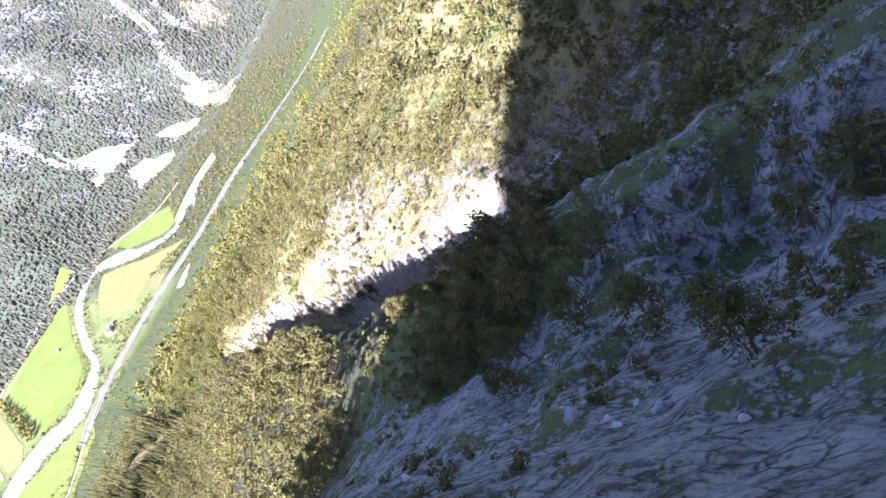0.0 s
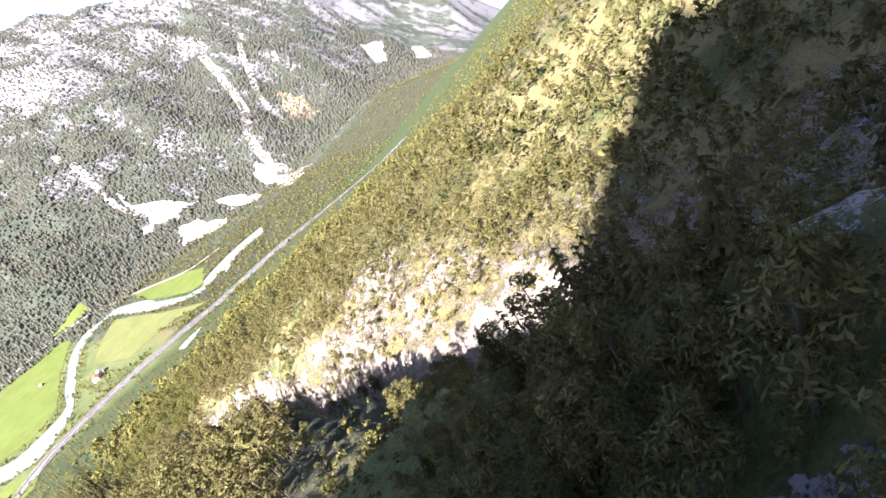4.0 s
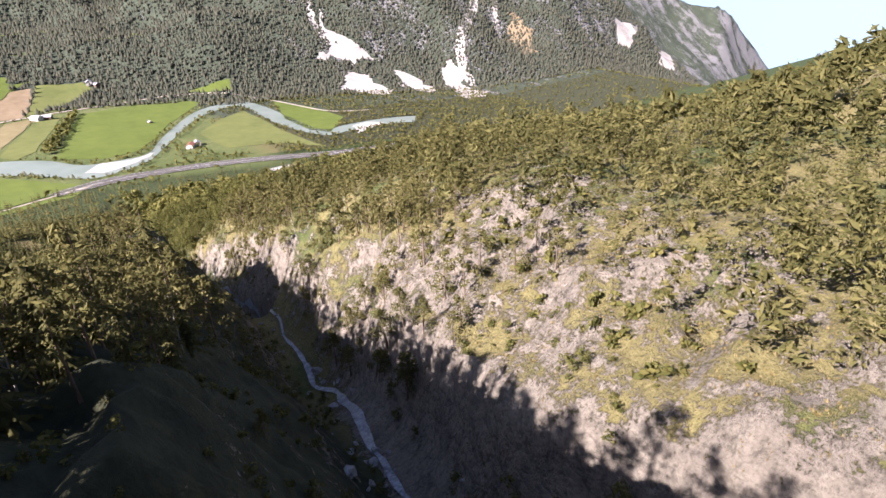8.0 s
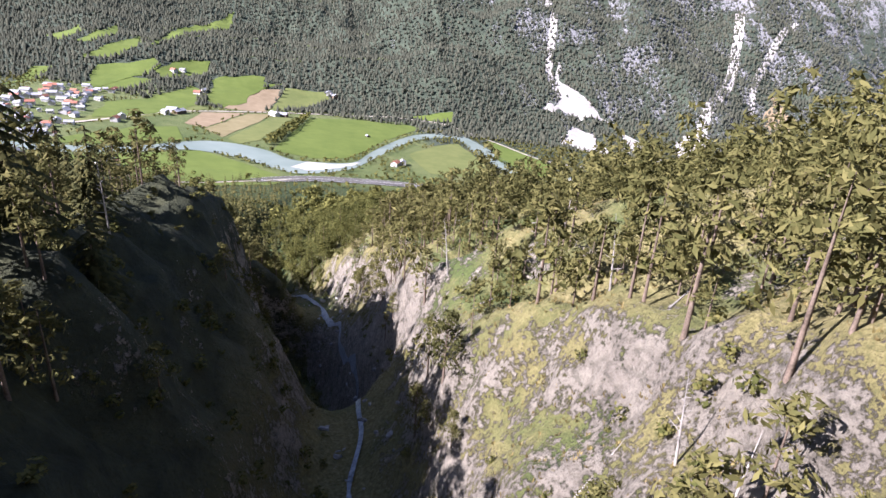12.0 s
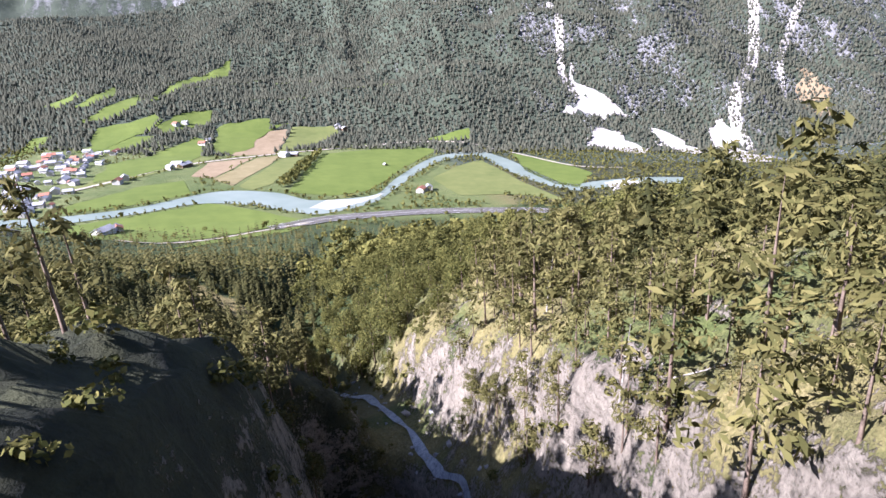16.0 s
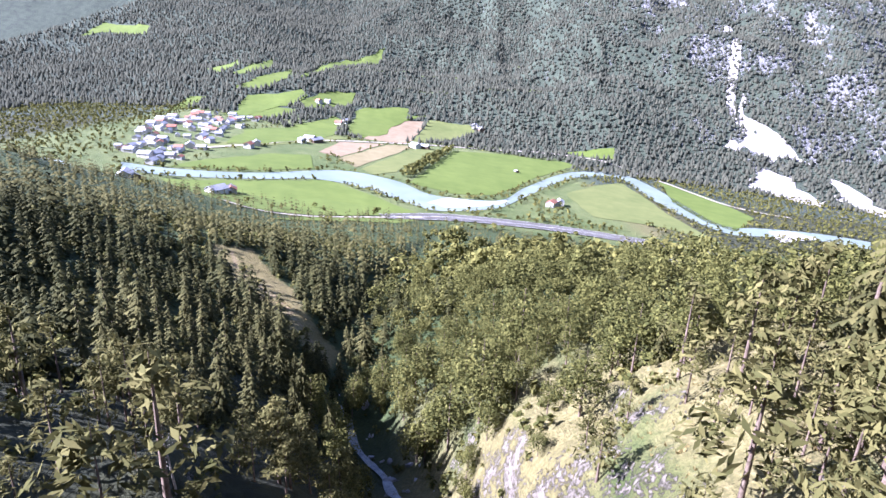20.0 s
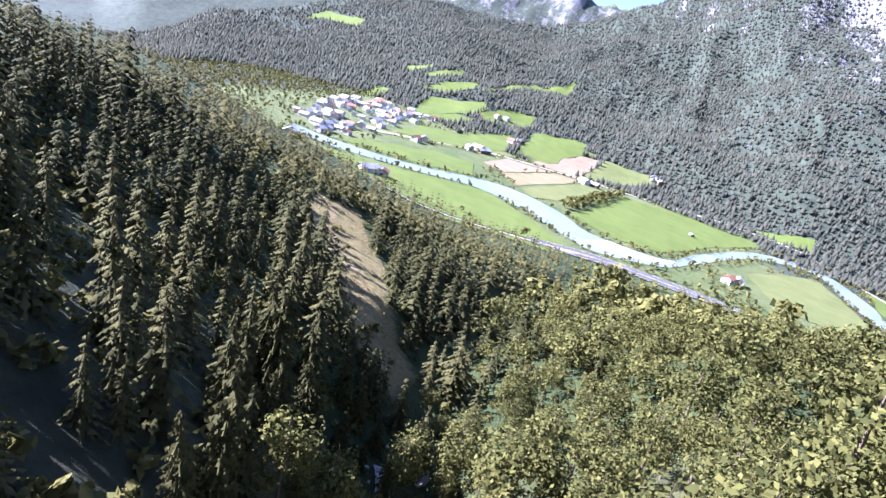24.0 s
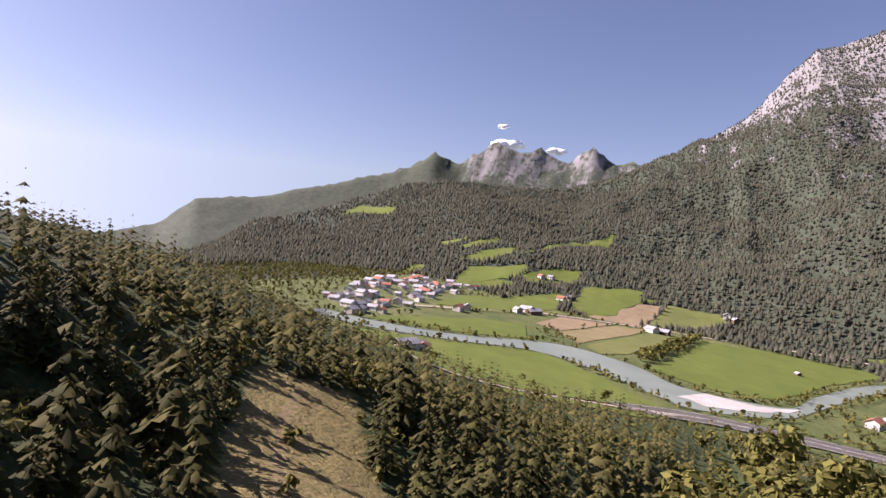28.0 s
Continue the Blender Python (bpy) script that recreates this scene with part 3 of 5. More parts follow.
def smooth_line(points, step=12.0):
    """A polyline rounded by a cubic and cut into even steps."""
    p = np.array(points, float)
    out = []
    for k in range(len(p) - 1):
        q = [p[min(max(k + d, 0), len(p) - 1)] for d in (-1, 0, 1, 2)]
        n = max(2, int(np.hypot(*(q[2] - q[1])) / step))
        out.extend(cubic(*q, s) for s in np.arange(n) / n)
    return np.array(out + [p[-1]])


def strip(name, points, width, material, lift, label, category, parent=None, offset=0.0):
    line = smooth_line(points)
    d = np.gradient(line, axis=0)
    d /= np.hypot(d[:, 0], d[:, 1])[:, None]
    side = np.stack([d[:, 1], -d[:, 0]], 1)
    rows = [line + side * (offset + w * width / 2) for w in (-1, -0.33, 0.33, 1)]
    v = np.concatenate([np.column_stack([r, mesh_z(r[:, 0], r[:, 1]) + lift]) for r in rows])
    n = len(line)
    f = [(a * n + k, a * n + k + 1, (a + 1) * n + k + 1, (a + 1) * n + k) for a in range(3) for k in range(n - 1)]
    ob = mesh_object(name, v, f, material, parent)
    return tagged(ob, label, category, kind="structure") if parent is None else ob


# plan of the valley floor, in metres
RIVER_FAR = [(-347, 618), (-297, 620), (-218, 655), (-136, 733), (-63, 720), (-19, 673), (28, 676), (70, 700), (110, 798), (196, 967), (271, 1040), (316, 1056), (339, 967), (347, 859), (353, 754), (373, 730), (413, 750), (509, 770), (577, 765)]
RIVER_NEAR = [(-332, 589), (-283, 590), (-209, 627), (-150, 668), (-90, 656), (-42, 619), (-5, 603), (59, 652), (97, 725), (184, 903), (259, 989), (299, 994), (301, 878), (311, 782), (330, 716), (354, 689), (396, 703), (482, 725), (545, 719)]
MOTORWAY = [(-4, 578), (67, 593), (128, 598), (194, 595), (246, 588), (302, 578), (361, 576), (457, 576)]
BIG_FIELD = [(10, 1035), (112, 1084), (217, 1083), (235, 1066), (138, 892), (83, 764), (57, 718), (8, 693), (-46, 721)]
LOWER_FIELD = [(-284, 572), (-254, 589), (-206, 619), (-138, 670), (-86, 632), (-27, 578), (-69, 543), (-113, 500), (-161, 464), (-200, 481)]
STRIP_FIELD = [(-131, 427), (-105, 461), (-44, 509), (-21, 565), (-77, 522), (-118, 479)]
MID_FIELD = [(-300, 627), (-296, 661), (-287, 686), (-234, 778), (-189, 810), (-166, 723), (-227, 664)]
ISLAND_FIELD = [(164, 791), (226, 889), (288, 955), (294, 854), (294, 758), (316, 622), (275, 665), (245, 677), (177, 678)]
RIGHT_FIELD = [(374, 1027), (422, 936), (441, 813), (363, 708), (339, 738), (333, 843)]
UPPER_FIELD = [(227, 1140), (327, 1159), (314, 1110), (265, 1110)]
GREEN_B = [(-325, 746), (-293, 892), (-230, 1033), (-166, 1004), (-242, 860), (-283, 788)]
GREEN_C = [(-177, 1068), (-122, 1231), (-42, 1276), (-108, 1203), (-147, 1035)]
GREEN_D = [(-41, 1243), (42, 1243), (53, 1213), (-3, 1132), (-73, 1042)]
BROWN_A = [(-149, 1018), (-119, 1198), (-46, 1235), (-77, 1029)]
BROWN_B = [(-184, 840), (-176, 953), (-108, 998), (-152, 821)]
PLOT_C = [(-151, 813), (-103, 995), (-56, 1022), (-120, 768)]
PLOT_D = [(-112, 765), (-55, 1006), (-17, 1027), (-69, 777), (-94, 738)]
GREEN_E = [(-397, 1061), (-357, 1165), (-292, 1166), (-297, 1144), (-362, 1018)]
GRAVEL = [(-18, 632), (1, 669), (41, 670), (80, 699), (47, 653), (1, 619)]
GRAVEL_B = [(421, 736), (461, 754), (488, 735), (405, 679)]
WHITE_YARD = [(194, 530), (218, 542), (245, 535), (189, 494)]
FAR_ROAD = [(-322, 738), (-277, 816), (-209, 934), (-72, 1034), (8, 1079), (116, 1124), (224, 1124), (303, 1091), (372, 1037), (436, 884), (518, 856)]
NEAR_ROAD = [(-185, 474), (-147, 464), (-94, 503), (-48, 548), (-4, 578)]
FARWAY = [(-415, 575), (-395, 578), (-354, 547), (-305, 524)]
HEDGE = [(-51, 762), (-27, 877), (8, 1031)]
BELT = [(-1, 582), (44, 600), (93, 609), (185, 629)]
HUT = [(109, 909)]
HOUSES = [(-213, 532), (-210, 546), (-207, 552), (-222, 897), (-216, 922), (-206, 920), (-270, 797), (-267, 822), (-56, 1008), (-43, 1014), (130, 703), (143, 716), (-294, 527), (-296, 541), (-203, 1101), (-195, 1127), (54, 1234), (65, 1225), (-268, 1234), (-253, 1250)]
TOWN = [(-391, 682), (-429, 810), (-456, 972), (-435, 1056), (-332, 1078), (-335, 993), (-322, 813), (-300, 668), (-314, 630), (-341, 635)]
ALP_B = [(-306, 1220), (-279, 1289), (-203, 1335), (-210, 1256), (-285, 1183)]
ALP_D = [(-490, 1343), (-462, 1392), (-440, 1516), (-413, 1408), (-454, 1335)]
ALP_E = [(-1051, 1751), (-1028, 1848), (-876, 1800), (-857, 1729), (-986, 1781)]
SLIDE_A = [(654, 1393), (654, 1305), (702, 1216), (735, 1186), (632, 1208), (560, 1219), (624, 1249), (639, 1358)]
SLIDE_B = [(616, 1154), (653, 1130), (680, 1035), (646, 994), (566, 1078)]
SLIDE_C = [(736, 1132), (776, 1101), (790, 1008), (751, 986), (720, 1066)]
SLIDE_D = [(909, 1125), (925, 1070), (880, 1010), (900, 940), (840, 900), (800, 880), (790, 915), (835, 960), (830, 1030), (871, 1103)]
SLIDE_E = [(1263, 1278), (1272, 1197), (1210, 1092), (1151, 1097), (1175, 1187)]
SLIDE_F = [(1738, 1269), (1855, 1250), (1698, 1151), (1656, 1176)]
SLIDE_G = [(1938, 1186), (1900, 1120), (1830, 1060), (1790, 1075), (1850, 1150)]
ALP_F = [(-307, 802), (-318, 945), (-217, 1163), (-195, 1123), (-203, 960), (-263, 847)]
ALP_G = [(-399, 1067), (-408, 1219), (-314, 1289), (-301, 1248), (-316, 1186)]
ALP_H = [(-445, 1239), (-405, 1342), (-376, 1443), (-348, 1344), (-397, 1261)]
ALP_I = [(-330, 1342), (-323, 1603), (-203, 1853), (-202, 1737), (-267, 1606)]
ALP_J = [(-499, 968), (-511, 1188), (-482, 1193), (-478, 1122)]
ALP_K = [(-549, 1383), (-518, 1491), (-484, 1400), (-523, 1354)]
ALP_L = [(-179, 1044), (-194, 1241), (-92, 1301), (-78, 1246), (-131, 1056)]
DEAD = [(-44, -199), (-30, -172), (-32, -275), (-21, 39), (-21, -81), (28, 17), (26, -122), (33, -98), (24, -62), (30, -41), (38, -74), (22, -18)]

# pastures and rock slides on the far slopes
ALPS = [ALP_B, ALP_D, ALP_E, ALP_F, ALP_G, ALP_H, ALP_I, ALP_J, ALP_K, ALP_L]
SCREES = [SLIDE_A, SLIDE_B, SLIDE_C, SLIDE_D, SLIDE_F, SLIDE_G]
for o in ALPS:
    drape("alpine_pasture", ragged(o, 9, 18), M_MEADOW, 1.0, "light green pasture on the far mountainside", "pasture", cuts=2)
for o in SCREES:
    drape("rock_slide", ragged(o, 16, 14), M_SCREE, 1.2, "pale bare rock slide below the far cliffs", "rock slide", cuts=2)
for line, wide_ in (([(741, 1705), (690, 1520), (630, 1363), (624, 1255), (660, 1190)], 20), ([(1350, 1606), (1173, 1351), (1040, 1220), (948, 1121), (900, 1000)], 26), ([(1507, 1538), (1246, 1335), (1154, 1201)], 18)):
    strip("rock_chute", line, wide_, M_SCREE, 1.4, "pale chute of bare rock down the far cliffs", "rock chute")
drape("rock_slide", ragged(SLIDE_E, 16, 14), M_SOIL, 1.2, "brown earth slide on the far mountainside", "rock slide", cuts=2)

# river between its two banks
far_bank, near_bank = smooth_line(RIVER_FAR, 8), smooth_line(RIVER_NEAR, 8)
n_r = 260
far_bank = np.stack([np.interp(np.linspace(0, 1, n_r), np.linspace(0, 1, len(far_bank)), far_bank[:, k]) for k in (0, 1)], 1)
near_bank = np.stack([np.interp(np.linspace(0, 1, n_r), np.linspace(0, 1, len(near_bank)), near_bank[:, k]) for k in (0, 1)], 1)
rv = np.concatenate([np.column_stack([far_bank, floor_z(far_bank[:, 0], far_bank[:, 1]) + 0.5]), np.column_stack([near_bank, floor_z(near_bank[:, 0], near_bank[:, 1]) + 0.5])])
river = mesh_object("river", rv, [(k, k + 1, n_r + k + 1, n_r + k) for k in range(n_r - 1)], M_RIVER)
tagged(river, "milky turquoise river winding through the valley floor", "river", kind="structure")

for pts, mat_, what in ((BIG_FIELD, M_MEADOW, "mown bright green meadow beside the river"), (LOWER_FIELD, M_MEADOW, "long green meadow along the river bank"),
                        (STRIP_FIELD, M_MEADOW, "narrow green meadow under the forest edge"), (MID_FIELD, M_MEADOW, "long green meadow between river and road"),
                        (ISLAND_FIELD, M_MEADOW_B, "yellow-green meadow inside the river bend"), (RIGHT_FIELD, M_MEADOW, "green meadow on the outer bank of the river bend"),
                        (UPPER_FIELD, M_MEADOW, "small green meadow at the forest edge"), (GREEN_B, M_MEADOW_B, "green meadow along the valley road"),
                        (GREEN_C, M_MEADOW, "green pasture above the ploughed fields"), (GREEN_D, M_MEADOW_B, "green pasture below the wooded slope"),
                        (BROWN_A, M_SOIL, "bare brown ploughed field"), (BROWN_B, M_SOIL, "bare brown ploughed field beside the road"),
                        (PLOT_C, M_STUBBLE, "field of pale stubble"), (PLOT_D, M_MEADOW_B, "striped field of stubble and grass"), (GREEN_E, M_MEADOW, "green pasture behind the town")):
    drape("field", ragged(pts, 2.5, 16), mat_, 0.5, what, "field")
for pts, what in ((GRAVEL, "pale gravel bank at the river's edge"), (GRAVEL_B, "pale gravel bank beside the river"), (WHITE_YARD, "pale gravel yard beside the motorway")):
    drape("gravel_bank", ragged(pts, 3, 8), M_GRAVEL, 0.75, what, "gravel bank")

motorway = strip("motorway", [(-60, 545)] + MOTORWAY + [(600, 545), (800, 470)], 24, M_ASPHALT, 0.9, "grey asphalt motorway at the foot of the forest", "motorway")
for off in (-10.5, -0.8, 0.8, 10.5):
    strip("edge_line", [(-60, 545)] + MOTORWAY + [(600, 545), (800, 470)], 0.28, M_LINE, 1.0, "", "", motorway, off)
strip("road", FAR_ROAD, 7, M_TRACK, 0.9, "pale valley road between the meadows", "road")
strip("road", NEAR_ROAD, 6, M_TRACK, 0.9, "pale road below the forest edge", "road")
strip("river_reach", FARWAY, 20, M_RIVER, 0.9, "pale turquoise river reach farther up the valley", "river")

# ------------------------------------------------------------ trees
def lump(parts):
    v, f, n = [], [], 0
    for pv, pf in parts:
        v.append(pv)
        f.append(pf + n)
        n += len(pv)
    return np.concatenate(v), np.concatenate(f)


def stem(h, r, sides=5, bend=0.0):
    a = np.arange(sides) * 2 * np.pi / sides
    rings = []
    for s, k in ((0, 1.25), (0.1, 1.0), (0.55, 0.6), (1, 0.12)):
        rings.append(np.column_stack([np.cos(a) * r * k + bend * s * s, np.sin(a) * r * k, np.full(sides, h * s)]))
    f = []
    for q in range(3):
        for k in range(sides):
            b, c = q * sides, (q + 1) * sides
            f += [(b + k, b + (k + 1) % sides, c + (k + 1) % sides), (b + k, c + (k + 1) % sides, c + k)]
    return np.concatenate(rings), np.array(f)


def spruce_crown(seed, h=1.0, width=0.2, tiers=9, points=9, low=0.08):
    """Tiers of drooping, ragged branches that narrow to the tip; height 1."""
    g = np.random.default_rng(seed)
    parts = []
    for k in range(tiers):
        s = k / (tiers - 1)
        z0 = low + (0.97 - low) * s
        r = width * (1 - s) ** 0.8 * (0.85 + 0.3 * g.random()) + 0.012
        n = points if s < 0.7 else max(5, points - 3)
        a = np.arange(2 * n) * np.pi / n + g.random() * 6
        rad = np.where(np.arange(2 * n) % 2 == 0, r * (0.75 + 0.5 * g.random(2 * n)), r * 0.42)
        droop = np.where(np.arange(2 * n) % 2 == 0, -0.045 - 0.05 * g.random(2 * n), -0.01) * (1.2 - s)
        ring = np.column_stack([np.cos(a) * rad, np.sin(a) * rad, z0 + droop])
        v = np.vstack([ring, [[0, 0, z0 + 0.1 * (1.15 - s)]]])
        f = np.array([(i, (i + 1) % (2 * n), 2 * n) for i in range(2 * n)])
        parts.append((v, f))
    v, f = lump(parts)
    return v * h, f


def spruce_fine(seed, tiers=18, branches=8, low=0.08, width=0.17, sprays=3):
    """Drooping boughs, each a row of small needle sprays."""
    g = np.random.default_rng(seed)
    vs = []
    for k in range(tiers):
        s = k / tiers
        r = width * (1 - s) ** 0.85 * (0.8 + 0.4 * g.random()) + 0.012
        for q in range(branches if s < 0.75 else 5):
            a = q * 6.283 / branches + g.random() * 0.9 + k
            out = np.array([np.cos(a), np.sin(a), 0])
            side = np.array([-out[1], out[0], 0])
            length = r * (0.65 + 0.55 * g.random())
            z0 = low + (0.97 - low) * s + 0.06 * g.random()
            for e in range(sprays):
                u0, u1 = e / sprays, (e + 1.5) / sprays
                w = (0.036 if sprays > 3 else 0.04 if sprays > 2 else 0.05) * (1.15 - u0) * (0.7 + 0.6 * g.random()) * (1.1 - 0.5 * s)
                c0 = out * length * u0 + np.array([0, 0, z0 - length * 0.6 * u0 ** 1.4])
                c1 = out * length * u1 + np.array([0, 0, z0 - length * 0.6 * u1 ** 1.4])
                tip = np.array([0, 0, -0.018 - 0.02 * g.random()])
                vs.append([c0, c0 * 0.5 + c1 * 0.5 + side * w + tip, c1, c0 * 0.5 + c1 * 0.5 - side * w + tip])
    v = np.array(vs).reshape(-1, 3)
    n = np.arange(len(vs))[:, None] * 4
    return v, np.concatenate([n + [0, 1, 2], n + [0, 2, 3]])


def leaf_cloud(g, count, centre, radius, size, thin=0.75):
    """Many small leaf sprays spread through a rounded volume."""
    p = g.normal(size=(count, 3))
    p /= np.linalg.norm(p, axis=1)[:, None]
    p = p * (0.55 + 0.45 * g.random((count, 1))) * radius + centre
    out = (p - centre) / radius + np.array([0, 0, 0.35])
    out = out / np.linalg.norm(out, axis=1)[:, None] + 0.4 * g.normal(size=(count, 3))
    out /= np.linalg.norm(out, axis=1)[:, None]
    a = np.cross(out, g.normal(size=(count, 3)))
    a /= np.linalg.norm(a, axis=1)[:, None]
    b = np.cross(out, a)
    s = size * (0.6 + 0.8 * g.random((count, 1)))
    v = np.stack([p - a * s, p + b * s * thin, p + a * s, p - b * s * thin * 0.6], 1).reshape(-1, 3)
    q = np.arange(count)[:, None] * 4
    f = np.concatenate([q + [0, 1, 2], q + [0, 2, 3]])
    return v, f


def broad_crown(seed, lobes=9, leaves=34, size=0.06):
    g = np.random.default_rng(seed)
    parts = []
    for k in range(lobes):
        a, s = g.random() * 6.28, g.random()
        c = np.array([np.cos(a) * 0.2 * (1 - 0.5 * s), np.sin(a) * 0.2 * (1 - 0.5 * s), 0.36 + 0.48 * s])
        parts.append(leaf_cloud(g, leaves, c, np.array([0.17, 0.17, 0.14]) * (0.7 + 0.5 * g.random()), size))
    return lump(parts)


def pine_crown(seed, clumps=9, leaves=30, size=0.05, low=0.5):
    """Loose, flat clumps of needles round the upper stem, with bare limbs between."""
    g = np.random.default_rng(seed)
    parts = []
    for k in range(clumps):
        s = (k + g.random()) / clumps
        a = g.random() * 6.28
        r = (0.19 * (1 - s) + 0.04) * (0.6 + 0.6 * g.random())
        c = np.array([np.cos(a) * r, np.sin(a) * r, low + (0.96 - low) * s])
        parts.append(leaf_cloud(g, leaves, c, np.array([0.12, 0.12, 0.055]) * (1.15 - 0.5 * s), size, 0.38))
    return lump(parts)


def pine_limbs(seed, low=0.3):
    g = np.random.default_rng(seed)
    parts = [stem(0.96, 0.017, 5, 0.03)]
    for k in range(8):
        s = low + (0.9 - low) * (k + g.random()) / 8
        a, l = g.random() * 6.28, 0.17 * (1.1 - s)
        d = np.array([np.cos(a), np.sin(a), 0.25])
        q = np.array([-d[1], d[0], 0])
        b = np.array([0.03 * s * s, 0, s])
        v = np.array([b - q * 0.005, b + q * 0.005, b + np.array([0, 0, 0.01]), b + d * l])
        parts.append((v, np.array([(0, 1, 3), (1, 2, 3), (2, 0, 3)])))
    return lump(parts)


def spread(name, templates, pos, height, material, label, category, lean=None):
    """One mesh of many small trees from a few templates."""
    g = np.random.default_rng(len(pos))
    pick = g.integers(0, len(templates), len(pos))
    vs, fs, n = [], [], 0
    for k, (tv, tf) in enumerate(templates):
        p, h = pos[pick == k], height[pick == k]
        if not len(p):
            continue
        a = g.random(len(p)) * 6.28
        c, s = np.cos(a)[:, None], np.sin(a)[:, None]
        w = h * (0.85 + 0.4 * g.random(len(p)))
        x = (tv[None, :, 0] * c - tv[None, :, 1] * s) * w[:, None]
        y = (tv[None, :, 0] * s + tv[None, :, 1] * c) * w[:, None]
        z = tv[None, :, 2] * h[:, None]
        v = np.stack([x + p[:, 0:1], y + p[:, 1:2], z + p[:, 2:3]], -1).reshape(-1, 3)
        f = (tf[None] + (np.arange(len(p)) * len(tv))[:, None, None]).reshape(-1, 3) + n
        vs.append(v)
        fs.append(f)
        n += len(v)
    v, f = np.concatenate(vs), np.concatenate(fs)
    me = bpy.data.meshes.new(name)
    me.vertices.add(len(v))
    me.vertices.foreach_set("co", v.astype(np.float32).ravel())
    me.loops.add(len(f) * 3)
    me.loops.foreach_set("vertex_index", f.astype(np.int32).ravel())
    me.polygons.add(len(f))
    me.polygons.foreach_set("loop_start", np.arange(0, len(f) * 3, 3, dtype=np.int32))
    me.update(calc_edges=True)
    me.materials.append(material)
    return tagged(new(name, me), label, category, kind="stuff")


OPEN_LAND = [BIG_FIELD, LOWER_FIELD, STRIP_FIELD, MID_FIELD, ISLAND_FIELD, RIGHT_FIELD, UPPER_FIELD, GREEN_B, GREEN_C, GREEN_D,
             BROWN_A, BROWN_B, PLOT_C, PLOT_D, GREEN_E, ALP_F, ALP_L, GRAVEL, WHITE_YARD, TOWN]


def jitter_grid(x0, x1, y0, y1, step):
    x, y = np.meshgrid(np.arange(x0, x1, step), np.arange(y0, y1, step))
    x = x + rng.uniform(-0.48, 0.48, x.shape) * step
    y = y + rng.uniform(-0.48, 0.48, y.shape) * step
    return x.ravel(), y.ravel()


def slope_of(x, y):
    return np.hypot((ground_z(x + 3, y) - ground_z(x - 3, y)) / 6, (ground_z(x, y + 3) - ground_z(x, y - 3)) / 6)


def flyway(x, y):
    return line_distance(x, y, FLYWAY)


# woods of the flank
fx, fy = rng.uniform(-330, 560, 90000), rng.uniform(-400, 590, 90000)
_, one = np.unique(np.floor(fx / 2.7) * 1000 + np.floor(fy / 2.7), return_index=True)
fx, fy = fx[one], fy[one]
keep = (flank_z(fx, fy) > floor_z(fx, fy) + 1) & ~((fx < -150) & (fy < 60)) & ~((fx > 420) & (fy < -250)) & ~((fx < -120) & (fy < -150))
fx, fy = fx[keep], fy[keep]
reach = flyway(fx, fy)
thin = rng.random(len(fx)) < np.clip(1.35 - reach / 230, 0.2, 1) * np.where((fy < 60) & (fx > 0), 0.75, 1)
fx, fy = fx[thin], fy[thin]
gully = line_distance(fx, fy, STREAM)
dens = np.where(fy > 60, np.where(fx > -25, 0.46, 0.7), 0.95)
sunny = (fx > 4) & (fy < 60)
dens = np.where(sunny, np.clip(0.14 + 0.14 * np.clip((-200 - fy) / 40, 0, 1) + 0.62 * np.clip((fx - np.where(fy > -130, 13, 26)) / 24, 0, 1) + 0.35 * np.clip((fy + 70) / 60, 0, 1) * (fx > 18) + 0.4 * vnoise(fx, fy, 20, 4), 0.04, 0.9), dens)
dens = np.where((fy > -25) & (fy < 60) & (fx > 16), np.maximum(dens, 0.75), dens)
dens = np.where(fy < -285, 0.12, dens)
dens = np.where(inside(fx, fy, START_WOOD), 0.9, np.where(inside(fx, fy, UPPER_WOOD), 0.35, dens))
dens = np.where((fy < -285) & (fx > -30), 0.8, dens)
dens = np.where(inside(fx, fy, HIGH_SCREE), 0, dens)
dens = np.where((gully < 14) & (fx < 6) & (fy < 60), 0.3 * dens, dens)
dens = np.where((fy < 40) & (fy > -240) & (fx > np.interp(fy, BRINK_Y, BRINK_X) + 4) & (fx < 2), np.where(fx < np.interp(fy, BRINK_Y, BRINK_X) + 11, 0.1, 0.03), dens)
dens = np.where((gully < 5) & (fy < 112) | inside(fx, fy, VOID), 0, dens)
dens = np.where((fx > np.interp(fy, BRINK_Y, BRINK_X) + 3) & (fx < 2) & (fy > -160) & (fy < 48), np.where(fx < np.interp(fy, BRINK_Y, BRINK_X) + 10, 0.3, 0.04), dens)
dens = np.where((fx > -44) & (fx < np.interp(fy, BRINK_Y, BRINK_X) + 3) & (fy > -50) & (fy < 48), 0.4, dens)
dens = np.where((fx > -62) & (fx < -36) & (fy > -296) & (fy < -268), 0.22, dens)
dens = np.where(inside(fx, fy, CLEARING), 0.0, dens)
keep = rng.random(len(fx)) < dens
fx, fy, gully = fx[keep], fy[keep], gully[keep]
fz = mesh_z(fx, fy) - 0.3
mix = vnoise(fx, fy, 60, 2) + rng.normal(0, 0.3, len(fx))
kind = np.where((fy < 60), np.where((mix > 0.75) | (fx < -150) | (fx < -8) & (fx > -62) & (fy > -250) & (mix > 0.5), 0, 1), np.where(mix + np.clip((fx + 30) / 50, -0.9, 0.75) * (fy < 330) + 0.6 * np.exp(-(gully / 22) ** 2) > np.where(fx < -25, 1.15, 0.62), 2, 0))
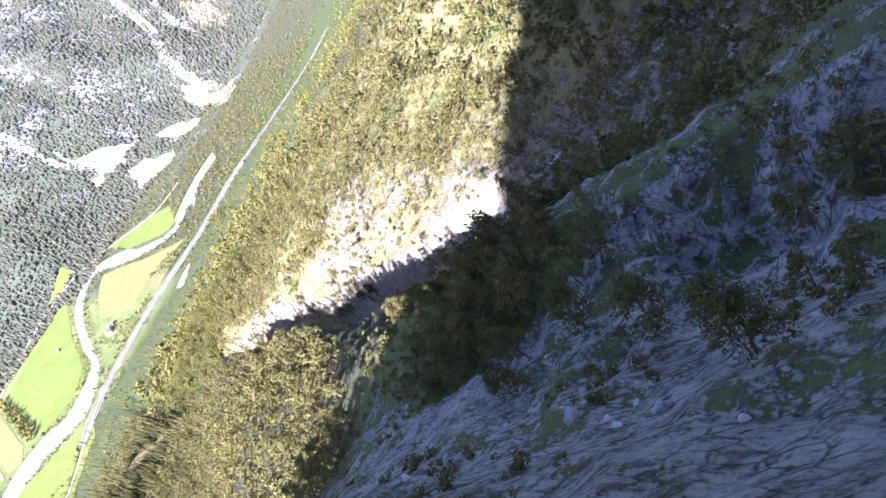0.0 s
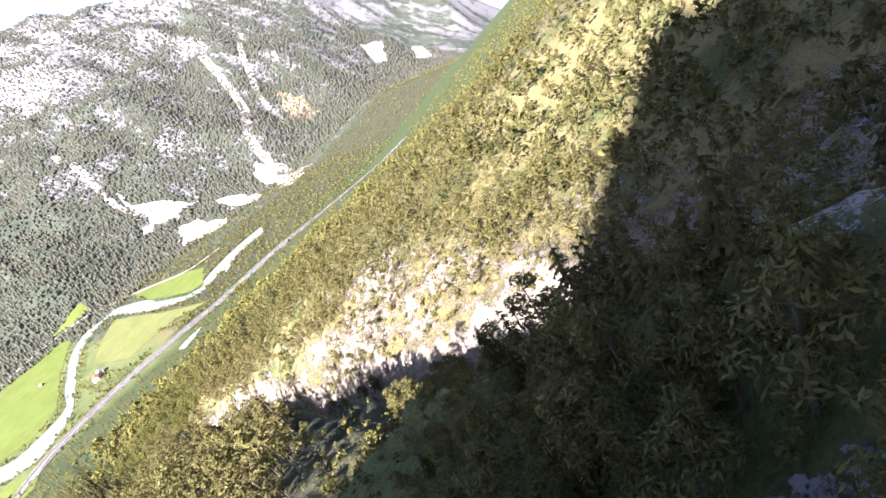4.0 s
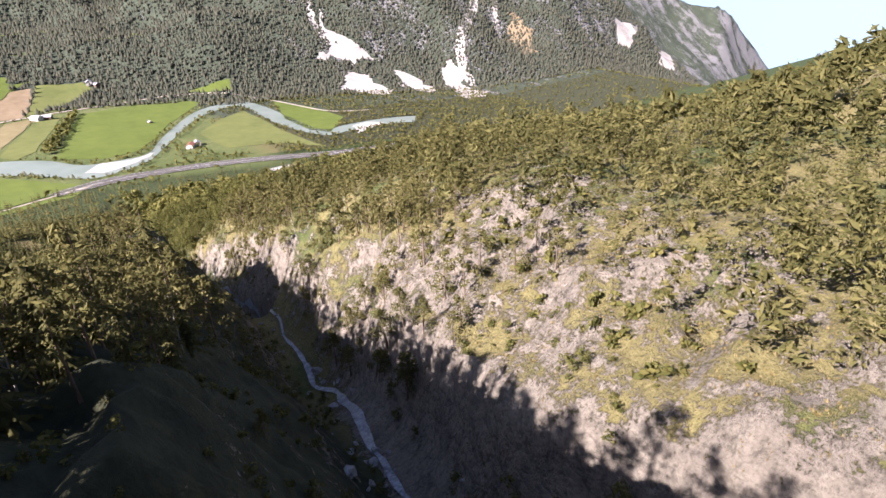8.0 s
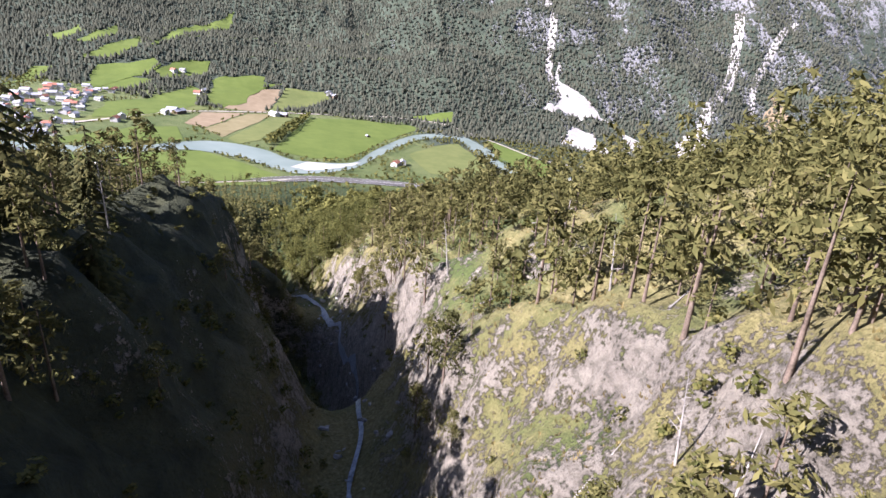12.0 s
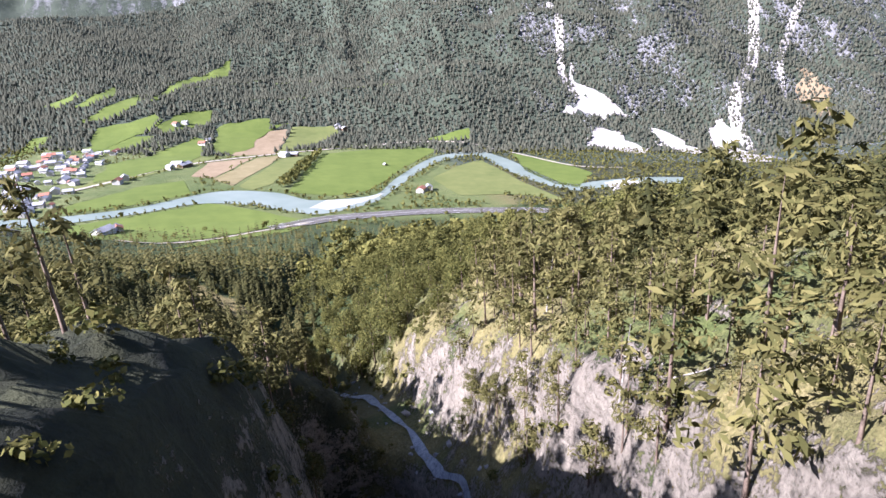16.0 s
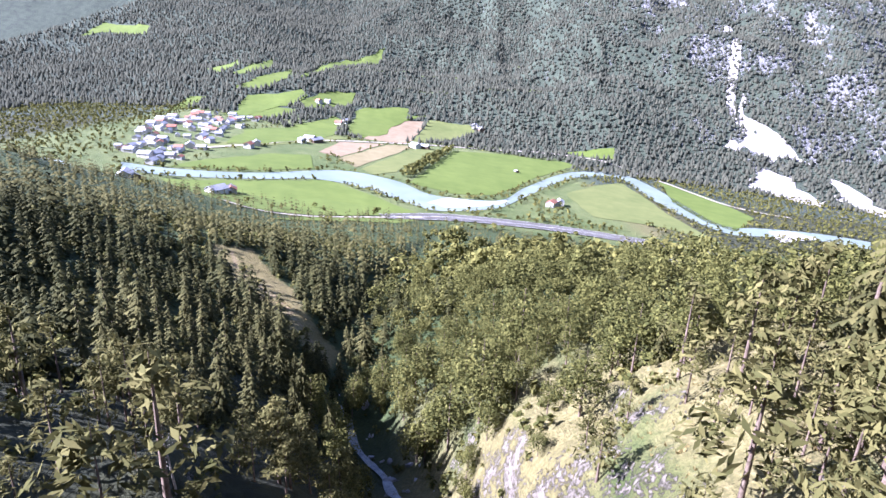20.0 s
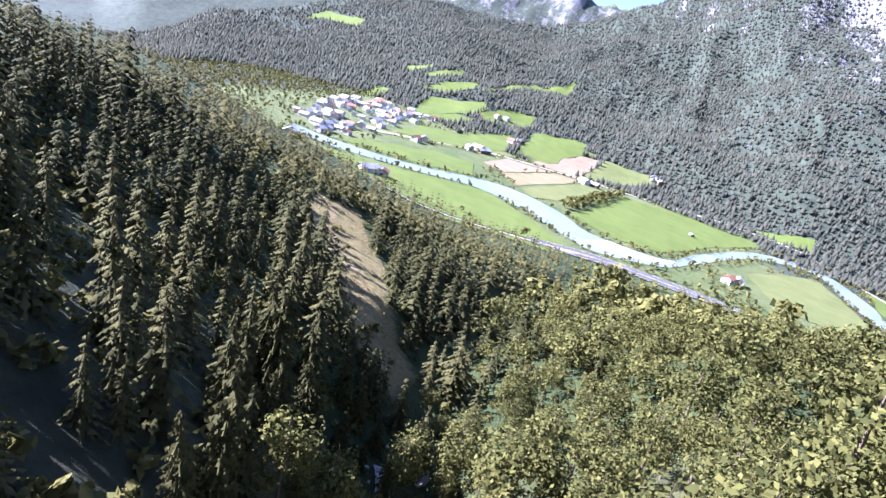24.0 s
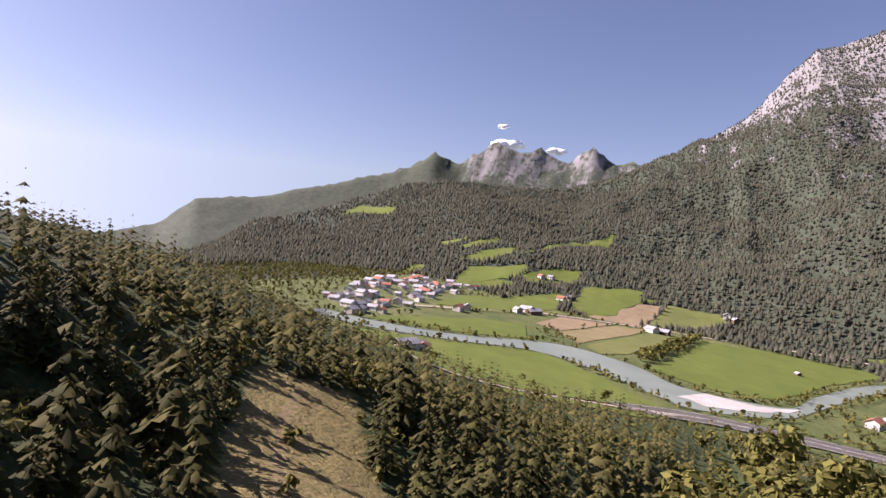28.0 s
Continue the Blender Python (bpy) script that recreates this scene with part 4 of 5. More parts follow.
tall = np.where(kind == 2, rng.uniform(7, 13.5, len(fx)), np.where(kind == 0, rng.uniform(7, 12.5, len(fx)), rng.uniform(6, 11, len(fx))))
tall = tall * np.clip(rng.lognormal(-0.1, 0.25, len(fx)), 0.5, 1.4) * np.where(fy > 60, 0.95, np.where(fx > 20, 1.25, 1.1))
room = flyway(fx, fy)
spare = np.interp(fy, FLY_Y, FLY_Z) - fz - 13.0
tall = np.where((fy < -262) & (room < 21) & (spare > 2.5), np.minimum(tall, spare), tall)
ok = (np.interp(fy, FLY_Y, FLY_Z) - (fz + tall) > np.where(fy < -20, 12.0, 5.0)) | (room > np.where(fy < -20, 21, 10))
fx, fy, fz, kind, tall = fx[ok], fy[ok], fz[ok], kind[ok], tall[ok]
pos = np.column_stack([fx, fy, fz])
reach = flyway(fx, fy)

SPRUCES = [spruce_fine(k, 12, 6, 0.06, 0.2 + 0.025 * (k % 3), 4) for k in range(6)]
LOW_SPRUCES = [spruce_crown(10 + k, 1, 0.2, 5, 4) for k in range(5)]
MID_SPRUCES = [spruce_fine(110 + k, 8, 5, 0.06, 0.22 + 0.02 * (k % 3), 2) for k in range(5)]
MID_PINES = [pine_crown(115 + k, 10, 11, 0.052, 0.3) for k in range(5)]
MID_BROADS = [broad_crown(118 + k, 12, 40, 0.028) for k in range(5)]
LOW_PINES = [pine_crown(30 + k, 6, 5, 0.12, 0.4) for k in range(5)]
LOW_BROADS = [broad_crown(50 + k, 7, 10, 0.09) for k in range(5)]
PINES = [pine_crown(20 + k, 11, 27, 0.039, 0.34) for k in range(6)]
BROADS = [broad_crown(40 + k, 15, 95, 0.019) for k in range(6)]
STEMS = [stem(0.95, 0.016, 4)]
SMALL_SPRUCES = []
for k in range(5):
    g = np.random.default_rng(60 + k)
    a = np.arange(5) * 1.257 + g.random(5) * 0.5
    low = np.column_stack([np.cos(a) * 0.27 * (0.7 + 0.6 * g.random(5)), np.sin(a) * 0.27 * (0.7 + 0.6 * g.random(5)), 0.1 + 0.25 * g.random(5)])
    SMALL_SPRUCES.append((np.vstack([low, [[0.02, 0, 1.0]]]), np.array([(q, (q + 1) % 5, 5) for q in range(5)])))

# the trees that the camera passes nearest are things of their own
order = np.argsort(reach)
single = np.zeros(len(fx), bool)
single[order[:210]] = True
FINE = {0: [(spruce_fine(80 + k, 20, 9, 0.08, 0.19 + 0.02 * (k % 3), 5), stem(0.95, 0.016, 7), M_SPRUCE) for k in range(4)],
        1: [(pine_crown(90 + k, 20, 72, 0.024, 0.36), pine_limbs(90 + k), M_PINE) for k in range(5)],
        2: [(broad_crown(100 + k, 16, 95, 0.021), pine_limbs(100 + k, 0.25), M_LEAF) for k in range(4)]}
WORDS = {0: ("spruce_tree", "dark green spruce with drooping branches on the mountainside"),
         1: ("pine_tree", "wind-bent pine with loose needle clumps on a rocky slope"),
         2: ("beech_tree", "leafy green broadleaf tree in the mountain forest")}
models = {}
for k, variants in FINE.items():
    for q, (crown, trunk, leafy) in enumerate(variants):
        meshes = []
        for part_name, (v, f), mt in (("trunk", trunk, M_BARK), ("crown", crown, leafy)):
            me = bpy.data.meshes.new(part_name)
            me.from_pydata(v.tolist(), [], f.tolist())
            me.materials.append(mt)
            meshes.append(me)
        models[k, q] = meshes
for i in np.where(single)[0]:
    k = int(kind[i])
    q = int(rng.integers(0, len(FINE[k])))
    tree = new(WORDS[k][0])
    tree.empty_display_size = 0.3
    tree.matrix_world = pose(*pos[i], rng.normal(0, 3), rng.normal(0, 3), rng.uniform(0, 360)) @ Matrix.Scale(float(tall[i]), 4)
    for part_name, me in zip(("trunk", "crown"), models[k, q]):
        new(part_name, me).parent = tree
    tagged(tree, WORDS[k][1], "tree", "trees on the mountainside")
rest = ~single
close = reach < 40

middle = ~close & (reach < 112)
for k, sets, mt, label in ((0, (SPRUCES, MID_SPRUCES, LOW_SPRUCES), M_SPRUCE, "dense dark spruce forest on the mountainside"), (1, (PINES, MID_PINES, LOW_PINES), M_PINE, "scattered pines on the rocky mountainside"),
                           (2, (BROADS, MID_BROADS, LOW_BROADS), M_LEAF, "green broadleaf wood on the lower slope")):
    for temp, zone in zip(sets, (close, middle, ~close & ~middle)):
        q = rest & (kind == k) & zone
        if q.any():
            spread("forest", temp, pos[q], tall[q], mt, label, "forest")
q = rest & close
spread("tree_trunks", STEMS, pos[q], tall[q], M_BARK, "bare brown trunks in the mountain forest", "trunks")

# low bushes and dwarf pines
BUSHES = [broad_crown(140 + k, 5, 6, 0.14) for k in range(5)]
for k, (v, f) in enumerate(BUSHES):
    v[:, 2] = (v[:, 2] - 0.25) * 1.1
    v[:, :2] *= 1.2
ux, uy = rng.uniform(-125, 110, 46000), rng.uniform(-400, 330, 46000)
_, one = np.unique(np.floor(ux / 2.2) * 1000 + np.floor(uy / 2.2), return_index=True)
ux, uy = ux[one], uy[one]
patch = 0.55 * vnoise(ux, uy, 16, 31) + 0.45 * vnoise(ux, uy, 6, 32)
dens = np.where(inside(ux, uy, START_WOOD), 0.9, np.where(uy < -275, 0.75 * (patch > 0.08), np.where(uy > 60, 0.62, np.where(ux > 5, 0.45 * (patch > 0.1), 0.3))))
dens = np.where((ux > np.interp(uy, BRINK_Y, BRINK_X) + 3) & (ux < 2) & (uy > -160) & (uy < 48), 0.4, dens)
dens = np.where((ux > -52) & (ux < -30) & (uy > 112) & (uy < 137), 0.95, dens)
dens = np.where((uy < -336) & (ux > -86), np.maximum(dens, 0.8 * (patch > -0.05)), dens)
dens = np.where(inside(ux, uy, CLEARING), 0.14 * (patch > 0), dens)
dens = np.where((line_distance(ux, uy, STREAM) < 4) | inside(ux, uy, HIGH_SCREE) | (line_distance(ux, uy, GULLY_SCREE) < 2.5), 0, dens)
keep = rng.random(len(ux)) < dens
ux, uy = ux[keep], uy[keep]
near = flyway(ux, uy) < np.where(uy < -275, 60, 30)
FINE_BUSHES = [broad_crown(150 + k, 6, 16, 0.06) for k in range(4)]
for k, (v, f) in enumerate(FINE_BUSHES):
    v[:, 2] = (v[:, 2] - 0.25) * 1.1
    v[:, :2] *= 1.2
size = rng.uniform(1.2, 3.6, len(ux))
spot = np.column_stack([ux, uy, mesh_z(ux, uy) - 0.2])
for temp, zone in ((FINE_BUSHES, near & (uy < 60)), (BUSHES, ~near | (uy >= 60))):
    spread("bushes", temp, spot[zone], size[zone] * np.where(uy[zone] < -275, 0.8, 1), M_BUSH, "low dark green bushes and dwarf pines on the rock", "bushes")

# dry grass tufts on the sunny slope and in the clearing
gx, gy = rng.uniform(0, 80, 16000), rng.uniform(-270, 70, 16000)
g2x, g2y = rng.uniform(-90, -26, 5000), rng.uniform(134, 216, 5000)
keep = inside(g2x, g2y, CLEARING)
gx, gy = np.append(gx, g2x[keep]), np.append(gy, g2y[keep])
keep = (line_distance(gx, gy, STREAM) > 7) & (vnoise(gx, gy, 13, 51) + 0.5 * vnoise(gx, gy, 5, 52) > -0.15) & (flyway(gx, gy) < 60)
gx, gy = gx[keep], gy[keep]
TUFTS = []
for k in range(5):
    g = np.random.default_rng(170 + k)
    a = g.random(7) * 6.28
    w = 0.16
    root = np.column_stack([np.cos(a) * 0.25, np.sin(a) * 0.25, np.zeros(7)])
    tip = np.column_stack([np.cos(a) * 0.6, np.sin(a) * 0.6, 0.5 + 0.5 * g.random(7)])
    flat = np.column_stack([-np.sin(a) * w, np.cos(a) * w, np.zeros(7)])
    TUFTS.append((np.stack([root - flat, root + flat, tip], 1).reshape(-1, 3), np.arange(21).reshape(7, 3)))
spread("grass_tufts", TUFTS, np.column_stack([gx, gy, mesh_z(gx, gy) - 0.05]), rng.uniform(0.22, 0.6, len(gx)), M_TUFT, "dry yellow-brown grass tufts on the sunny slope", "grass")

# woods of the high flank above the gorge
hx, hy = jitter_grid(-700, -150, -470, 60, 9.0)
keep = ((hx < -150) | (hy < -150)) & (rng.random(len(hx)) < 0.8)
hx, hy = hx[keep], hy[keep]
spread("forest", SMALL_SPRUCES, np.column_stack([hx, hy, mesh_z(hx, hy) - 0.6]), rng.uniform(7, 12, len(hx)), M_SPRUCE, "dark spruce forest on the high flank", "forest")

# woods across the valley
wx, wy = jitter_grid(-1500, 1900, 640, 2900, 9.2)
r_w, az_w = np.hypot(wx, wy), np.degrees(np.arctan2(-wx, wy))
s_w = (r_w - np.interp(az_w, BEARING, FOOT)) / (np.interp(az_w, BEARING, CREST) - np.interp(az_w, BEARING, FOOT))
bare = np.clip((-az_w - 13) / 8, 0, 1)
fall = vnoise(az_w * 60, r_w * 0.22, 100, 9) + 0.5 * vnoise(az_w * 60, r_w * 0.3, 42, 10)
cover = np.clip(1.5 - s_w * 0.7 + 0.3 * vnoise(wx, wy, 160, 9) + bare * (0.5 * fall - 0.1), 0, 1)
keep = (s_w > -0.02) & (s_w < 1.02) & (rng.random(len(wx)) < cover) & (r_w < 2850)
for o in OPEN_LAND + ALPS + SCREES:
    keep &= ~inside(wx, wy, o)
wx, wy = wx[keep], wy[keep]
spread("forest", SMALL_SPRUCES, np.column_stack([wx, wy, mesh_z(wx, wy) - 1]), rng.uniform(8, 14.5, len(wx)), M_FAR_HAZED, "dark conifer forest across the valley", "forest")

# scrub and woods of the valley floor
vx, vy = jitter_grid(-800, 900, 480, 1350, 7.0)
vx2, vy2 = jitter_grid(300, 1500, -150, 1100, 11.0)
far_wood = (vx2 > 900) | (vy2 < 480)
vx, vy = np.append(vx, vx2[far_wood]), np.append(vy, vy2[far_wood])
river_gap = np.minimum(line_distance(vx, vy, RIVER_FAR), line_distance(vx, vy, RIVER_NEAR))
keep = (river_gap < 11) & (rng.random(len(vx)) < 0.8)
keep |= (line_distance(vx, vy, HEDGE) < 9) | (line_distance(vx, vy, BELT) < 11)
woods = (vx > 240) & (rng.random(len(vx)) < 0.6) | (vnoise(vx, vy, 90, 12) > 0.45) & (rng.random(len(vx)) < 0.5)
keep |= woods | (line_distance(vx, vy, FAR_ROAD) < 17) & (rng.random(len(vx)) < 0.3) | (vx < -100) & (vy > 900) & (rng.random(len(vx)) < 0.06)
s_v = np.hypot(vx, vy) - np.interp(np.degrees(np.arctan2(-vx, vy)), BEARING, FOOT)
keep &= (s_v < 10) & (flank_z(vx, vy) < floor_z(vx, vy) + 2)
keep |= (vx > 560) & (vy < 480) & (rng.random(len(vx)) < 0.8)
keep |= (vx < -455) & (rng.random(len(vx)) < 0.6) & (s_v < 40)
water = [tuple(p) for p in np.vstack([far_bank, near_bank[::-1]])]
for o in OPEN_LAND + [water]:
    keep &= ~inside(vx, vy, o)
keep &= (line_distance(vx, vy, [(-60, 545)] + MOTORWAY + [(600, 545), (800, 470)]) > 15) & (line_distance(vx, vy, FAR_ROAD) > 6) & (line_distance(vx, vy, NEAR_ROAD) > 5)
vx, vy = vx[keep], vy[keep]
vh = np.where(line_distance(vx, vy, HEDGE) < 9, rng.uniform(9, 14, len(vx)), rng.uniform(4, 8.5, len(vx)))
spread("riverside_wood", [broad_crown(120 + k, 3, 3, 0.24) for k in range(5)], np.column_stack([vx, vy, mesh_z(vx, vy) - 1]), vh, M_LEAF, "green bushes and trees along the river", "wood")

# ------------------------------------------------------------ stream of the gorge
sx = smooth_line(STREAM[:10], 2.0)
sx = sx + np.column_stack([vnoise(sx[:, 0], sx[:, 1], 11, 21), vnoise(sx[:, 0], sx[:, 1], 11, 22)]) * 1.6
d = np.gradient(sx, axis=0)
d /= np.hypot(d[:, 0], d[:, 1])[:, None]
side = np.stack([d[:, 1], -d[:, 0]], 1)
wide = 0.8 + 0.5 * vnoise(sx[:, 0], sx[:, 1], 9, 5) + 0.35 * vnoise(sx[:, 0], sx[:, 1], 3.4, 6)
wide = wide * np.where((sx[:, 1] > -90) & (sx[:, 1] < 20), 0.45, 1.0)
rows = [sx + side * wide[:, None] * w for w in (-1, -0.4, 0.4, 1)]
v = np.concatenate([np.column_stack([r, mesh_z(r[:, 0], r[:, 1]) + 0.45]) for r in rows])
n_s = len(sx)
stream = mesh_object("stream", v, [(a * n_s + k, a * n_s + k + 1, (a + 1) * n_s + k + 1, (a + 1) * n_s + k) for a in range(3) for k in range(n_s - 1)], M_STREAM)
tagged(stream, "white mountain stream rushing down the narrow gorge", "stream", kind="structure")

# ------------------------------------------------------------ houses
def box(bm, x0, x1, y0, y1, z0, z1):
    c = [bm.verts.new(p) for p in ((x0, y0, z0), (x1, y0, z0), (x1, y1, z0), (x0, y1, z0), (x0, y0, z1), (x1, y0, z1), (x1, y1, z1), (x0, y1, z1))]
    for q in ((0, 3, 2, 1), (4, 5, 6, 7), (0, 1, 5, 4), (1, 2, 6, 5), (2, 3, 7, 6), (3, 0, 4, 7)):
        bm.faces.new([c[k] for k in q])


def part(name, bm, material, parent, label=""):
    me = bpy.data.meshes.new(name)
    bm.to_mesh(me)
    bm.free()
    me.materials.append(material)
    ob = new(name, me)
    ob.parent = parent
    return tagged(ob, label) if label else ob


def house(w, l, h, roof_mat, label, timber=False):
    """A gabled Alpine house with wide eaves."""
    top = new("house")
    top.empty_display_size = 0.5
    bm = bmesh.new()
    box(bm, -w / 2, w / 2, -l / 2, l / 2, -1.5, h)
    ridge = h + w * 0.28
    a = [bm.verts.new(p) for p in ((-w / 2, -l / 2, h), (w / 2, -l / 2, h), (0, -l / 2, ridge), (-w / 2, l / 2, h), (w / 2, l / 2, h), (0, l / 2, ridge))]
    bm.faces.new(a[:3])
    bm.faces.new(a[3:][::-1])
    part("wall", bm, M_TIMBER if timber else M_WALL, top)
    bm = bmesh.new()
    e, t = 0.9, 0.35
    for s in (-1, 1):
        p = [(0, ridge + 0.1), (s * (w / 2 + e), h - e * 0.55 + 0.1)]
        q = [bm.verts.new((x, y, z + dz)) for dz in (0, t) for y in (-l / 2 - e, l / 2 + e) for x, z in p]
        for k in ((0, 1, 3, 2), (4, 6, 7, 5), (0, 4, 5, 1), (2, 3, 7, 6), (1, 5, 7, 3), (0, 2, 6, 4)):
            bm.faces.new([q[i] for i in k])
    bmesh.ops.recalc_face_normals(bm, faces=bm.faces[:])
    part("roof", bm, roof_mat, top)
    pane = bmesh.new()
    box(pane, -0.06, 0.06, -0.5, 0.5, -0.65, 0.65)
    pane_mesh = bpy.data.meshes.new("window")
    pane.to_mesh(pane_mesh)
    pane.free()
    pane_mesh.materials.append(M_GLASS)
    for s in (-1, 1):
        for fl in range(int(h // 2.7)):
            for k in (-1, 1):
                ob = new("window", pane_mesh)
                ob.parent = top
                ob.location = (s * w / 2, k * l / 4, fl * 2.7 + 1.55)
    return tagged(top, label, "house", "houses of the valley")


prototypes = [house(10, 13, 5.6, M_ROOF_RED, "white house with a red tiled gable roof"), house(12, 17, 5.6, M_ROOF_GREY, "large white farmhouse with a grey gable roof"),
              house(9, 11, 5.4, M_ROOF_GREY, "small white house with a grey roof"), house(11, 22, 4.5, M_ROOF_GREY, "long brown timber barn with a grey roof", True)]
used = set()


def put_house(k, x, y, turn, scale=1.0):
    z = float(mesh_z(np.array([x]), np.array([y]))[0])
    m = pose(x, y, z, 0, 0, turn) @ Matrix.Scale(scale, 4)
    if k in used:
        ob = copy_thing(prototypes[k], pose(x, y, z, 0, 0, turn))
        ob.scale = (scale,) * 3
    else:
        used.add(k)
        prototypes[k].matrix_world = m


for i, (x, y) in enumerate(HOUSES):
    put_house((1, 3, 0, 2)[i % 4], x, y, 25 * (i % 5) - 30)
hut = house(5, 6, 2.6, M_ROOF_GREY, "small brown hay hut standing alone in a meadow", True)
hut.name = "hay_hut"
hut.matrix_world = pose(HUT[0][0], HUT[0][1], float(floor_z(HUT[0][0], HUT[0][1])), 0, 0, 20)
tx, ty = jitter_grid(-460, -285, 620, 1090, 17)
town = inside(tx, ty, TOWN)
for i, (x, y) in enumerate(zip(tx[town], ty[town])):
    if rng.random() < 0.62:
        put_house(int(rng.integers(0, 3)), float(x), float(y), float(rng.uniform(-20, 20) + 90 * (i % 2)), float(rng.uniform(0.6, 0.95)))


# ------------------------------------------------------------ path, boulders and dead trees


def boulder_mesh(seed):
    g = np.random.default_rng(seed)
    bm = bmesh.new()
    bmesh.ops.create_icosphere(bm, subdivisions=2, radius=0.5)
    shake = np.random.default_rng(seed + 50)
    stretch = np.array([1.1, 0.8, 0.55]) * (0.8 + 0.5 * g.random(3))
    planes = g.normal(size=(7, 3))
    planes /= np.linalg.norm(planes, axis=1)[:, None]
    for v in bm.verts:
        p = np.array(v.co)
        for n in planes:
            over = p @ n - 0.34
            if over > 0:
                p = p - n * over
        v.co = p * stretch * (1 + 0.16 * shake.normal())
    me = bpy.data.meshes.new("boulder")
    bm.to_mesh(me)
    bm.free()
    me.materials.append(M_BOULDER)
    return me


boulders = [boulder_mesh(k) for k in range(6)]
bed = smooth_line(STREAM[1:10], 1.0)
for k in range(190):
    p = bed[int(rng.integers(0, len(bed)))] + rng.normal(0, 3.2, 2)
    z = float(mesh_z(p[:1], p[1:])[0])
    ob = new("boulder", boulders[k % 6])
    s = float(np.clip(rng.lognormal(0.0, 0.5), 0.5, 3.0))
    ob.matrix_world = pose(float(p[0]), float(p[1]), z + 0.1 * s, rng.uniform(0, 360), rng.uniform(0, 40), rng.uniform(0, 360)) @ Matrix.Scale(s, 4)
    tagged(ob, "pale limestone boulder lying in the stream bed", "boulder", "boulders in the stream bed")
for k in range(70):
    p = np.array([rng.uniform(-112, -74), rng.uniform(-372, -318)])
    z = float(mesh_z(p[:1], p[1:])[0])
    ob = new("boulder", boulders[k % 6])
    s = float(np.clip(rng.lognormal(-0.4, 0.5), 0.3, 2.2))
    ob.matrix_world = pose(float(p[0]), float(p[1]), z, rng.uniform(0, 360), rng.uniform(0, 40), rng.uniform(0, 360)) @ Matrix.Scale(s, 4)
    tagged(ob, "grey limestone block lying on the rocky slope", "boulder", "blocks on the upper slope")


def dead_tree(seed):
    """A bare grey stem with broken limbs, height 1."""
    g = np.random.default_rng(seed)
    top = new("dead_tree")
    top.empty_display_size = 0.3
    v, f = stem(1.0, 0.014, 7, 0.04)
    mesh_object("trunk", v, f, M_DEADWOOD, top)
    for k in range(13):
        s = 0.3 + 0.65 * (k + g.random()) / 13
        a, l = g.random() * 6.28, 0.2 * (1.15 - s) * (0.5 + 0.8 * g.random())
        d = np.array([np.cos(a), np.sin(a), 0.15 + 0.3 * g.random()])
        q = np.array([-d[1], d[0], 0])
        b0 = np.array([0.04 * s * s, 0, s])
        m0 = b0 + d * l * 0.55
        e0 = b0 + d * l + q * l * 0.3 + np.array([0, 0, 0.04])
        r0 = 0.0045
        up = np.array([0, 0, 1.0])
        ring = lambda c, r: [c + q * r, c - q * r * 0.5 + up * r, c - q * r * 0.5 - up * r]
        vv = np.array(ring(b0, r0) + ring(m0, r0 * 0.65) + [e0])
        ff = [(0, 1, 4), (0, 4, 3), (1, 2, 5), (1, 5, 4), (2, 0, 3), (2, 3, 5), (3, 4, 6), (4, 5, 6), (5, 3, 6)]
        mesh_object("branch", vv, [tuple(x) for x in ff], M_DEADWOOD, top)
    return tagged(top, "bare grey dead pine with broken branches", "dead tree", "dead trees on the slope")


for k, (x, y) in enumerate(DEAD):
    ob = dead_tree(200 + k)
    z = float(mesh_z(np.array([x]), np.array([y]))[0])
    ob.matrix_world = pose(x, y, z - 0.3, 4 * (k % 3) - 4, 3, 70 * k) @ Matrix.Scale(7.5 + 1.5 * (k % 3), 4)


